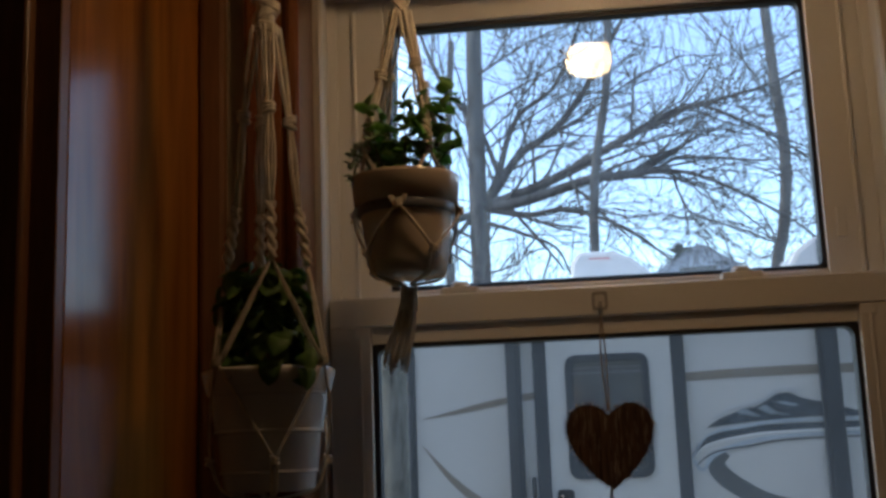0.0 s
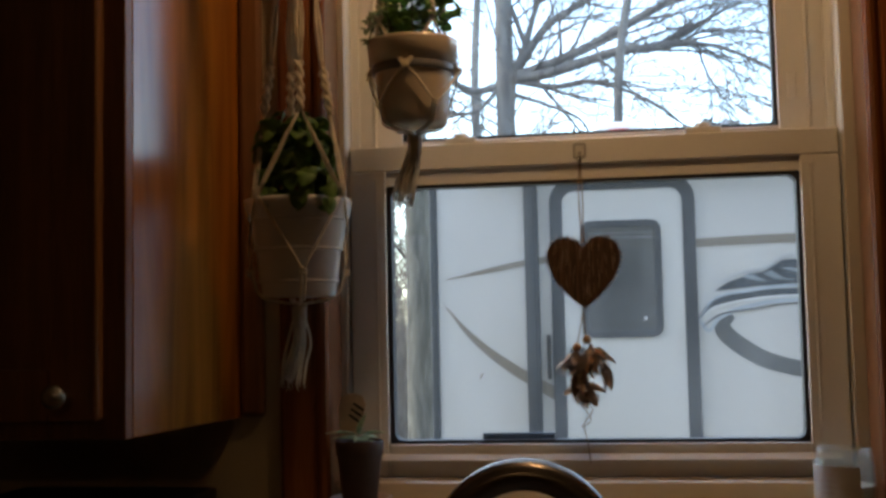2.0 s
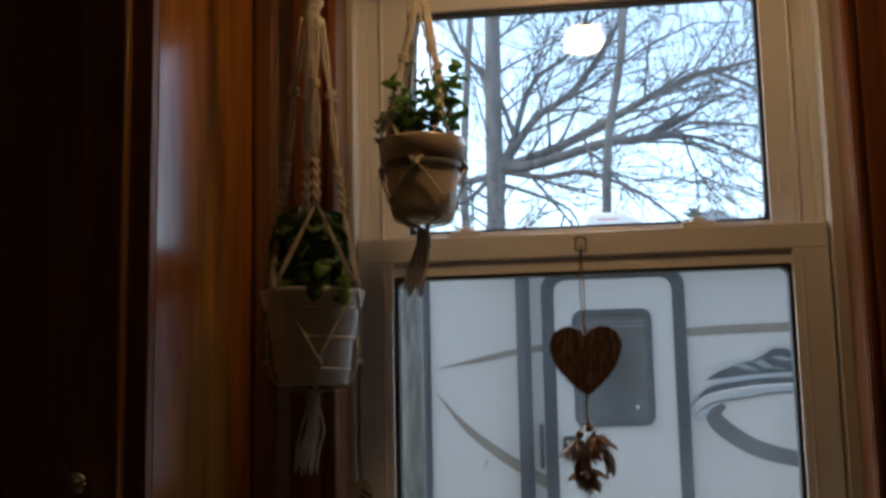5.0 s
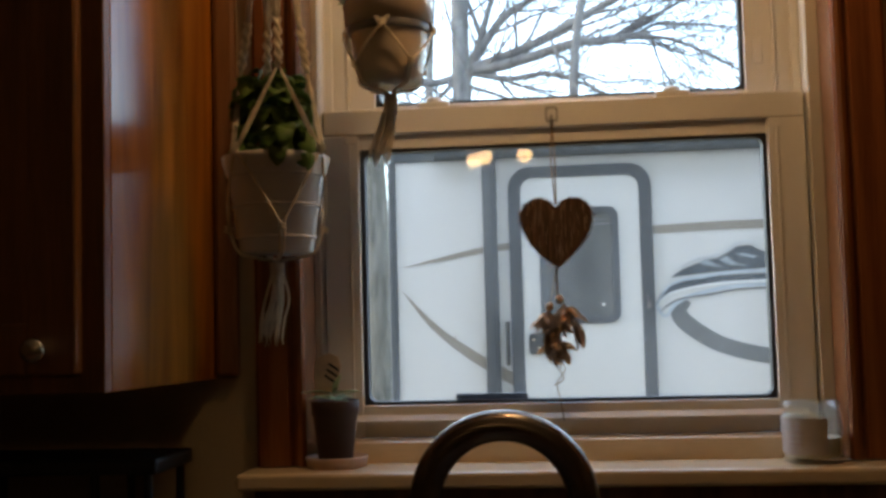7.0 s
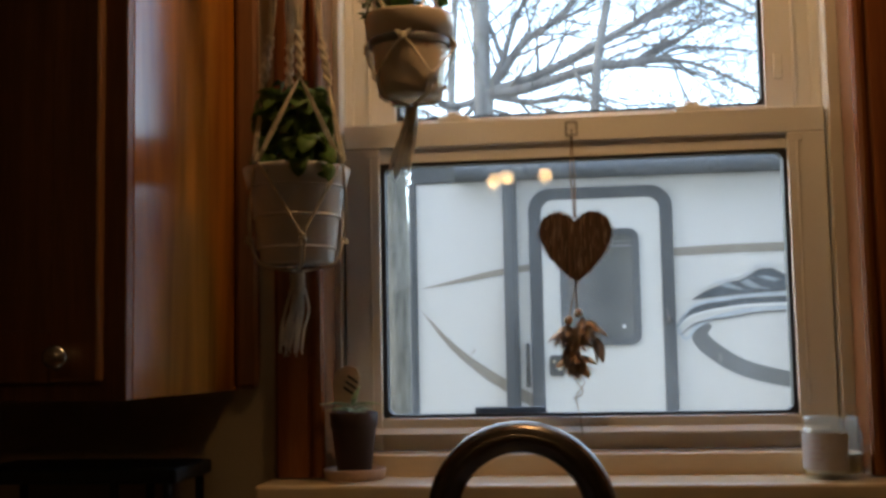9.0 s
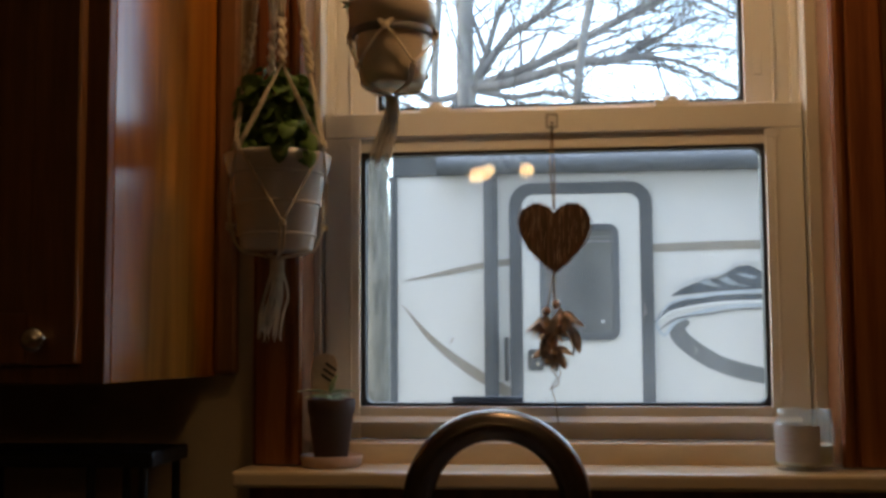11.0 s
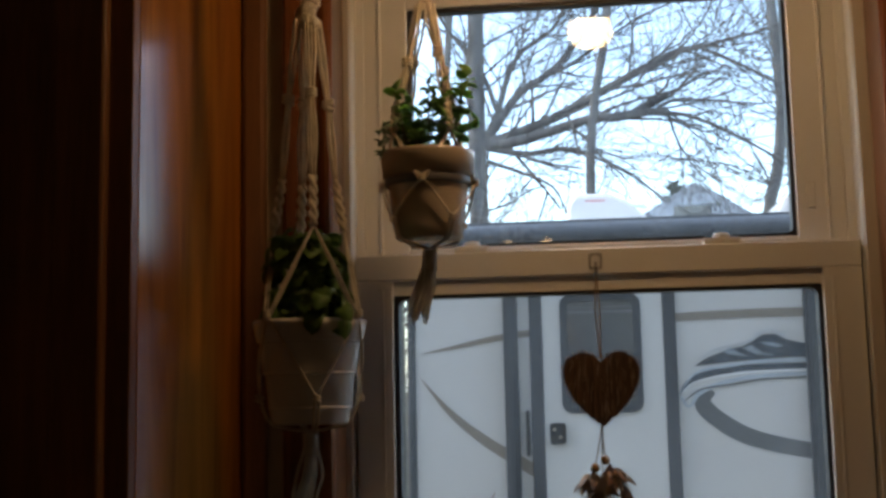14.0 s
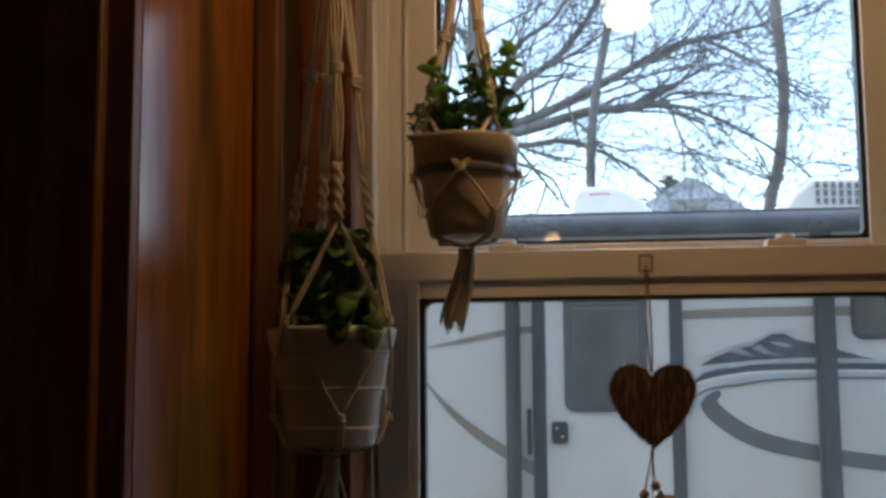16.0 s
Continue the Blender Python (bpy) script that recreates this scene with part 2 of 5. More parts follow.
def cord_mat(name, color):
    """Twisted cotton cord."""
    m, n, l, b = nodes_of(name)
    b.inputs["Roughness"].default_value, b.inputs["Sheen Weight"].default_value = 0.9, 0.3
    tc, w, no = n.new("ShaderNodeTexCoord"), n.new("ShaderNodeTexWave"), n.new("ShaderNodeTexNoise")
    w.wave_type, w.bands_direction = "BANDS", "DIAGONAL"
    w.inputs["Scale"].default_value, w.inputs["Distortion"].default_value = 190.0, 1.0
    no.inputs["Scale"].default_value = 60.0
    l.new(tc.outputs["Object"], w.inputs["Vector"])
    l.new(tc.outputs["Object"], no.inputs["Vector"])
    mr, vm = n.new("ShaderNodeMapRange"), n.new("ShaderNodeVectorMath")
    mr.inputs["From Min"].default_value, mr.inputs["From Max"].default_value = 0.3, 0.7
    mr.inputs["To Min"].default_value, mr.inputs["To Max"].default_value = 0.8, 1.08
    l.new(no.outputs["Fac"], mr.inputs["Value"])
    vm.operation = "SCALE"
    vm.inputs[0].default_value = color
    l.new(mr.outputs["Result"], vm.inputs["Scale"])
    l.new(vm.outputs["Vector"], b.inputs["Base Color"])
    bp = n.new("ShaderNodeBump")
    bp.inputs["Strength"].default_value, bp.inputs["Distance"].default_value = 0.5, 0.0008
    l.new(w.outputs["Fac"], bp.inputs["Height"])
    l.new(bp.outputs["Normal"], b.inputs["Normal"])
    tr, mx = n.new("ShaderNodeBsdfTranslucent"), n.new("ShaderNodeMixShader")
    l.new(vm.outputs["Vector"], tr.inputs["Color"])
    mx.inputs["Fac"].default_value = 0.3
    l.new(b.outputs["BSDF"], mx.inputs[1])
    l.new(tr.outputs["BSDF"], mx.inputs[2])
    l.new(mx.outputs["Shader"], n["Material Output"].inputs["Surface"])
    return m


CABINET = wood("cabinet_wood", (0.128, 0.036, 0.005), (0.335, 0.117, 0.016), rough=0.16, grain=(5, 5, 0.45), coat=0.0, scale=6.0, warp=1.8, fine=0.1)
CABINET.node_tree.nodes["Principled BSDF"].inputs["Specular IOR Level"].default_value = 0.38
# darker copy of the cabinet wood, with the unlit fronts' shade in its colour
CABINET_DARK = wood("cabinet_wood_dark", (0.095, 0.038, 0.014), (0.24, 0.102, 0.038), rough=0.4)
CASING = wood("casing_wood", (0.098, 0.029, 0.010), (0.235, 0.081, 0.028), rough=0.26, grain=(14, 14, 0.5))
VINYL = plain("white_vinyl", (0.69, 0.67, 0.635), rough=0.29, var=0.05, scale=6, bump=0.03, bscale=200)
GASKET = plain("black_gasket", (0.012, 0.013, 0.017), rough=0.55, var=0.2)
PANE = glass("window_glass", (0.94, 0.96, 0.95), 0.07)
dusty(PANE, 0.009, 0.028)
WALL = plain("wall_paint", (0.38, 0.30, 0.20), rough=0.75, var=0.06, scale=3, bump=0.25, bscale=260)
CEIL = plain("ceiling_paint", (0.72, 0.69, 0.62), rough=0.85, var=0.05, scale=3, bump=0.3, bscale=150)
FLOOR = wood("floor_wood", (0.14, 0.07, 0.03), (0.32, 0.18, 0.09), grain=(9, 0.5, 9), rough=0.4)
SILL = plain("sill_paint", (0.70, 0.57, 0.39), rough=0.27, var=0.12, scale=9, bump=0.08, bscale=90, stretch=(0.4, 2, 2), coat=0.45)
# white jamb strip: its shade and warm tint are put into the colour
JAMB = plain("jamb_shade_tone", (0.52, 0.47, 0.40), rough=0.45, var=0.08, scale=7, bump=0.06, bscale=90, stretch=(2, 2, 0.4))
COUNTER = plain("counter_laminate", (0.06, 0.05, 0.045), rough=0.3, var=0.35, scale=60, bump=0.0)
CERAMIC = plain("white_ceramic", (0.70, 0.68, 0.65), rough=0.16, var=0.04, scale=12, bump=0.02, coat=0.3)
CERAMIC_B = plain("cream_ceramic", (0.48, 0.40, 0.31), rough=0.2, var=0.08, scale=20, bump=0.04, coat=0.2)
# shade below the cream pot's collar, drawn as a dark ring
COLLAR_SHADE = plain("collar_shade_tone", (0.12, 0.12, 0.13), rough=0.35, var=0.1)
CORD = cord_mat("cotton_cord", (0.80, 0.72, 0.58))
SOIL = plain("potting_soil", (0.035, 0.024, 0.016), rough=0.95, var=0.5, scale=90, bump=1.0, bscale=300)
LEAF_A = plain("dark_leaf", (0.105, 0.195, 0.045), rough=0.5, var=0.3, scale=50, bump=0.3, bscale=150, each=0.28, trans=0.4)
LEAF_B = plain("jade_leaf", (0.23, 0.40, 0.12), rough=0.4, var=0.25, scale=60, bump=0.2, bscale=150, each=0.4, trans=0.55)
LEAF_C = plain("pale_edged_leaf", (0.30, 0.42, 0.27), rough=0.4, var=0.4, scale=120, bump=0.2, each=0.25, trans=0.15)
STEM = plain("green_stem", (0.10, 0.11, 0.045), rough=0.6, var=0.2)
CLAY = plain("brown_clay", (0.050, 0.026, 0.018), rough=0.7, var=0.2, scale=30, bump=0.25, bscale=200)
CLAY_PALE = plain("pink_clay", (0.48, 0.33, 0.24), rough=0.75, var=0.15, scale=40, bump=0.2)
HEART = plain("heart_bark", (0.112, 0.062, 0.040), rough=0.9, var=0.8, scale=16, bump=1.0, bscale=60, stretch=(28, 28, 1.6), each=0.28)
TWINE = plain("twine", (0.24, 0.17, 0.11), rough=0.9, var=0.2, scale=200)
BEAD = wood("bead_wood", (0.32, 0.18, 0.07), (0.52, 0.32, 0.15), rough=0.5, grain=(60, 60, 20))
HUSK = plain("dried_husk", (0.62, 0.45, 0.31), rough=0.7, var=0.4, scale=70, bump=0.5, each=0.4, trans=0.5, bscale=160)
HUSK_DARK = plain("dark_husk", (0.24, 0.175, 0.13), rough=0.8, var=0.4, scale=70, bump=0.5, each=0.3, trans=0.15)
FIBRE = plain("bark_fibre", (0.32, 0.23, 0.165), rough=0.9, var=0.4, scale=60)
FEATHER = plain("grey_feather", (0.50, 0.42, 0.36), rough=0.9, var=0.3, scale=90, trans=0.6)
CLEAR = glass("clear_plastic", (0.82, 0.82, 0.82), 0.22)
BRONZE = plain("oiled_bronze", (0.20, 0.175, 0.155), rough=0.27, metal=1.0, var=0.15, scale=12, bump=0.02)
NICKEL = plain("nickel", (0.55, 0.53, 0.5), rough=0.25, metal=1.0, var=0.05, bump=0)
JAR = glass("jar_glass", (0.93, 0.96, 0.94), 0.08)
dusty(JAR, 0.015, 0.035)
WAX = plain("pale_wax", (0.66, 0.63, 0.57), rough=0.6, var=0.1, scale=40)
PAPER = plain("label_paper", (0.44, 0.40, 0.38), rough=0.8, var=0.1, scale=50)
INK = plain("faded_ink", (0.45, 0.36, 0.34), rough=0.8, var=0.2)
BLACK = plain("black_metal", (0.012, 0.012, 0.012), rough=0.45, var=0.2)
TAG = plain("tag_card", (0.56, 0.43, 0.30), rough=0.8, var=0.12, scale=60)
DARKBLUE = plain("dark_blue_plastic", (0.03, 0.045, 0.075), rough=0.5, var=0.15)
RV_WHITE = plain("camper_gelcoat", (0.515, 0.512, 0.508), rough=0.25, var=0.04, scale=1.2, bump=0.02, bscale=20, coat=0.3)
RV_WHITE_B = plain("camper_door_skin", (0.53, 0.528, 0.524), rough=0.3, var=0.03, scale=2, bump=0.02)
RV_TRIM = plain("camper_grey_trim", (0.038, 0.044, 0.052), rough=0.5, var=0.12, scale=10)
RV_GLASS = plain("camper_tinted_glass", (0.066, 0.072, 0.075), rough=0.08, var=0.30, scale=5, bump=0, coat=0.5)
RV_TAN = plain("camper_tan_stripe", (0.21, 0.185, 0.155), rough=0.35, var=0.06, scale=4)
RV_GREY = plain("camper_grey_stripe", (0.105, 0.114, 0.122), rough=0.35, var=0.06, scale=6)
RV_STEEL = plain("camper_steel_decal", (0.36, 0.41, 0.46), rough=0.3, var=0.2, scale=9)
RV_MID = plain("camper_snow_decal", (0.22, 0.255, 0.29), rough=0.35, var=0.3, scale=14, bump=0)
RV_DARK = plain("camper_mountain_decal", (0.048, 0.062, 0.078), rough=0.35, var=0.5, scale=14, bump=0)
RV_AWN = plain("awning_fabric", (0.085, 0.10, 0.125), rough=0.7, var=0.8, scale=40, bump=0.2)
RV_ROOF = plain("camper_roof", (0.70, 0.71, 0.72), rough=0.6, var=0.08)
RED = plain("red_print", (0.55, 0.06, 0.05), rough=0.5, var=0.1)
RUBBER = plain("tyre_rubber", (0.02, 0.02, 0.02), rough=0.8, var=0.2)
BARK = plain("grey_bark", (0.108, 0.106, 0.106), rough=0.9, var=0.75, scale=5, bump=1.0, bscale=40, stretch=(3, 3, 0.6))
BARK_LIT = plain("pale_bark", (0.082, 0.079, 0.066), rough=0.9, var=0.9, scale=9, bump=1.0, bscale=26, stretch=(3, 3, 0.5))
BRUSH = plain("dry_brush", (0.145, 0.122, 0.10), rough=0.9, var=0.5, scale=6)
GROUND = plain("winter_grass", (0.13, 0.115, 0.065), rough=0.95, var=0.5, scale=1.5, bump=1.0, bscale=30)
SHINGLE = plain("grey_shingle", (0.33, 0.36, 0.42), rough=0.9, var=0.3, scale=4, bump=0.6, bscale=14)
SIDING = plain("pale_siding", (0.45, 0.46, 0.48), rough=0.7, var=0.1, scale=2)
NEEDLE = plain("evergreen", (0.075, 0.095, 0.075), rough=0.8, var=0.5, scale=5)
DISC_GLOW = glow("warm_disc", (1.0, 0.62, 0.30), LAMP_DISC)
GLOBE_GLOW = glow("warm_globe", (1.0, 0.60, 0.27), LAMP_GLOBE)

# ---- the room: wall with the window opening, other walls, floor, ceiling ----
WY = -0.075                                   # the room face of the window wall
OX0, OX1, OZ0, OZ1 = -0.373, 0.373, 1.05, 2.03
RX0, RX1, RY0, RZ = -2.6, 2.4, -6.6, 2.40


def wall_with_hole():
    bm = bmesh.new()
    for a in ((RX0, OX0, 0, RZ), (OX1, RX1, 0, RZ), (OX0, OX1, 0, OZ0), (OX0, OX1, OZ1, RZ)):
        box(a[0], a[1], WY, 0.13, a[2], a[3], bm)
    return bm


solid("wall_north", wall_with_hole(), WALL, "beige painted kitchen wall round the window", "wall", "structure")
solid("wall_west", box(RX0 - 0.1, RX0, RY0, 0.13, 0, RZ), WALL, "beige painted side wall of the kitchen", "wall", "structure")
solid("wall_east", box(RX1, RX1 + 0.1, RY0, 0.13, 0, RZ), WALL, "beige painted side wall of the kitchen", "wall", "structure")
solid("wall_south", box(RX0 - 0.1, RX1 + 0.1, RY0 - 0.1, RY0, 0, RZ), WALL, "beige painted back wall of the room", "wall", "structure")
solid("ceiling", box(RX0 - 0.1, RX1 + 0.1, RY0 - 0.1, 0.13, RZ, RZ + 0.1), CEIL, "off-white painted kitchen ceiling", "ceiling", "structure")
solid("floor", box(RX0 - 0.1, RX1 + 0.1, RY0 - 0.1, 0.13, -0.1, 0), FLOOR, "brown wooden kitchen floor", "floor", "structure")

# ---- window ----
win = thing("window_1", "white vinyl double-hung window with a closed lower sash", "window", "", "structure")


def frame_bars(x0, x1, z0, z1, w, y0, y1, wt=None, wb=None):
    wt, wb = wt or w, wb or w
    return [box(x0, x0 + w, y0, y1, z0, z1), box(x1 - w, x1, y0, y1, z0, z1),
            box(x0 + w, x1 - w, y0, y1, z1 - wt, z1), box(x0 + w, x1 - w, y0, y1, z0, z0 + wb)]


# outer frame: jambs with tracks, head, sill
for sx in (-1, 1):
    jamb = bmesh.new()
    xo, xi = 0.373, 0.353
    box(min(sx * xo, sx * xi), max(sx * xo, sx * xi), -0.004, 0.105, 1.066, 2.03, jamb)
    for y0, y1, d in ((0.0365, 0.0395, 0.001), (0.030, 0.036, 0.012), (0.092, 0.105, 0.012)):
        a, b = sorted((sx * xi, sx * (xi - d)))
        box(a, b, y0, y1, 1.066, 2.02, jamb)
    part("jamb", jamb, VINYL, win, bevel=0.0015)
    part("jamb_extension", box(min(sx * xo, sx * xi), max(sx * xo, sx * xi), -0.016, -0.0045, 1.0665, 1.9945), JAMB, win, "white jamb extension with shade and warm light put into a tan colour", bevel=0.0015)
part("head", box(-0.353, 0.353, -0.060, 0.105, 1.995, 2.03), VINYL, win, bevel=0.002)
part("frame_sill", box(-0.353, 0.353, -0.045, 0.105, 1.05, 1.094), SILL, win, "cream painted base of the window frame", bevel=0.003)

# lower sash, nearer the room
low = new("lower_sash")
low.parent = win
LX, LZ0, LZ1 = 0.350, 1.095, 1.580
GX, GZ0, GZ1 = 0.297, 1.142, 1.521
part("stile", box(-LX, -GX, 0.0, 0.034, LZ0, LZ1 - 0.038), VINYL, low, bevel=0.002)
part("stile", box(GX, LX, 0.0, 0.034, LZ0, LZ1 - 0.038), VINYL, low, bevel=0.002)
top = box(-LX, LX, -0.0006, 0.036, LZ1 - 0.038, LZ1)
part("top_rail", top, VINYL, low, bevel=0.0025)
part("rail_groove", box(-GX, GX, 0.007, 0.033, GZ1, LZ1 - 0.038), VINYL, low)
for sx in (-1, 1):
    part("groove_end", box(min(sx * 0.318, sx * GX), max(sx * 0.318, sx * GX), -0.001, 0.006, 1.529, 1.5415), VINYL, low, bevel=0.001)
    part("stile_bead", box(min(sx * 0.3125, sx * 0.309), max(sx * 0.3125, sx * 0.309), -0.0025, 0.001, LZ0 + 0.05, 1.53), VINYL, low, bevel=0.001)
part("bottom_rail", box(-GX, GX, 0.0, 0.034, 1.1205, GZ0), VINYL, low, bevel=0.002)
lip = bmesh.new()
lip_ends = [[lip.verts.new((q, a, b)) for a, b in ((-0.0005, 1.1190), (-0.0130, 1.1190), (-0.0145, 1.1203), (-0.0050, 1.1282), (-0.0005, 1.1282))] for q in (-0.335, 0.335)]
lip.faces.new(lip_ends[0]), lip.faces.new(lip_ends[1][::-1])
for k in range(5):
    lip.faces.new((lip_ends[0][k], lip_ends[0][(k + 1) % 5], lip_ends[1][(k + 1) % 5], lip_ends[1][k]))
part("lift_lip", lip, VINYL, low, bevel=0.0008)
part("lower_rail", box(-GX, GX, 0.006, 0.034, LZ0, 1.1205), VINYL, low, bevel=0.001)
go, gi = rounded(-GX, GX, GZ0, GZ1, 0.003), rounded(-GX + 0.007, GX - 0.006, GZ0 + 0.005, GZ1 - 0.005, 0.012)
part("gasket", ring(go, gi, 0.008, 0.030), GASKET, low, "black rubber glazing gasket")
lp = part("pane", box(-GX + 0.002, GX - 0.002, 0.017, 0.0205, GZ0 + 0.002, GZ1 - 0.002), PANE, low, "clear glass pane")
lp.visible_shadow = False

# upper sash, on the outer track
up = new("upper_sash")
up.parent = win
UX0, UX1, UZ0, UZ1 = -0.277, 0.276, 1.592, 1.955
part("stile", box(-0.352, UX0, 0.040, 0.075, 1.545, 1.995), VINYL, up, bevel=0.002)
part("stile", box(UX1, 0.352, 0.040, 0.075, 1.545, 1.995), VINYL, up, bevel=0.002)
part("top_rail", box(UX0, UX1, 0.040, 0.075, UZ1, 1.995), VINYL, up, bevel=0.002)
part("meeting_rail", box(UX0, UX1, 0.040, 0.075, 1.545, UZ0), VINYL, up, bevel=0.002)
for x in (-0.318, 0.318):
    part("stile_bead", box(x - 0.002, x + 0.002, 0.034, 0.041, 1.58, 1.99), VINYL, up, bevel=0.001)
    part("tilt_pad", box(x * 0.93 - 0.006, x * 0.93 + 0.006, 0.037, 0.041, 1.63, 1.668), VINYL, up, bevel=0.001)
uo, ui = rounded(UX0, UX1, UZ0, UZ1, 0.003), rounded(UX0 + 0.006, UX1 - 0.006, UZ0 + 0.005, UZ1 - 0.006, 0.010)
part("gasket", ring(uo, ui, 0.047, 0.066), GASKET, up, "black rubber glazing gasket")
upn = part("pane", box(UX0 + 0.002, UX1 - 0.002, 0.055, 0.0585, UZ0 + 0.002, UZ1 - 0.002), PANE, up, "clear glass pane")
upn.visible_shadow = False


def sash_lock(x0, x1, x2):
    """A low keeper with a raised cam and a tapering lever on the meeting rail."""
    b = tagged(new("sash_lock"), "white plastic sash lock")
    b.parent = win
    part("keeper", box(x0, x1, 0.004, 0.032, LZ1, LZ1 + 0.009), VINYL, b, bevel=0.002)
    part("cam", lathe([(0.012, LZ1 + 0.009), (0.0125, LZ1 + 0.013), (0.010, LZ1 + 0.016)], (x0 + x1) / 2, 0.018, 20), VINYL, b, smooth=False)
    part("lever", box(x0 + 0.006, x2, 0.006, 0.014, LZ1 + 0.0, LZ1 + 0.0045), VINYL, b, bevel=0.0015)


sash_lock(-0.207, -0.160, -0.096)
sash_lock(0.141, 0.191, 0.252)
part("outer_catch", box(-0.163, -0.058, 0.024, 0.034, GZ0 + 0.004, GZ0 + 0.0135), DARKBLUE, win, "dark blue plastic strip on the glass")

# specks and smears on the lower pane
chip = prism([(-0.1662, 1.2295), (-0.1642, 1.2340), (-0.1612, 1.2375), (-0.1588, 1.2440), (-0.1618, 1.2410), (-0.1645, 1.2365)], 0.0208, 0.0214)
part("leaf_fragment", chip, HUSK_DARK, low, "tiny dry leaf fragment stuck to the glass")
for sx_, sz_, ln, tilt in ((0.121, 1.284, 0.022, 0.0010), (0.125, 1.280, 0.010, -0.0015), (0.193, 1.223, 0.012, 0.0015)):
    part("smear", tube([(sx_, 0.0212, sz_ - ln / 2), (sx_ + tilt, 0.0212, sz_), (sx_ - tilt * 0.5, 0.0212, sz_ + ln / 2)], 0.0006, 0.0003, n=5), PAPER, low, "thin pale smear on the glass")

# stool, apron and wooden casing
solid("window_sill", box(-0.444, 0.462, -0.160, -0.0455, 1.042, 1.0645), SILL, "cream painted window stool, worn and shiny", "sill", "structure", bevel=0.005)
solid("trim_apron", box(-0.437, 0.437, -0.093, WY, 0.985, 1.0415), CASING, "reddish stained apron under the window stool", "trim", "structure", bevel=0.003)


def casing(x_in, x_out, name):
    """Upright casing: a round inner bead, a groove and a flat face."""
    s = 1 if x_out > x_in else -1
    prof = [(0, WY), (0, -0.092), (0.004, -0.0975), (0.010, -0.099), (0.0165, -0.096), (0.019, -0.090), (0.0215, -0.090), (0.024, -0.094),
            (abs(x_out - x_in) - 0.006, -0.096), (abs(x_out - x_in), -0.091), (abs(x_out - x_in), WY)]
    bm = bmesh.new()
    rows = [[bm.verts.new((x_in + s * d, y, z)) for d, y in prof] for z in (1.0665, 2.10)]
    n = len(prof)
    for k in range(n):
        j = (k + 1) % n
        bm.faces.new((rows[0][k], rows[0][j], rows[1][j], rows[1][k]))
    bm.faces.new(rows[0])
    bm.faces.new(rows[1][::-1])
    return solid(name, bm, CASING, "reddish stained wooden window casing with a rounded bead", "casing", "structure", bevel=0.001)


casing(-0.362, -0.433, "trim_casing_west")
casing(0.369, 0.441, "trim_casing_east")
solid("trim_casing_head", box(-0.3615, 0.3685, -0.096, WY, 2.028, 2.10), CASING, "reddish stained head casing above the window", "casing", "structure", bevel=0.003)
for x0, x1, nm in ((-0.3728, -0.3622, "trim_return_west"), (0.3695, 0.373, "trim_return_east")):
    solid(nm, box(x0, x1, WY + 0.0, -0.0165, 1.067, 1.994), CASING, "stained wooden return of the window casing", "trim", "structure")


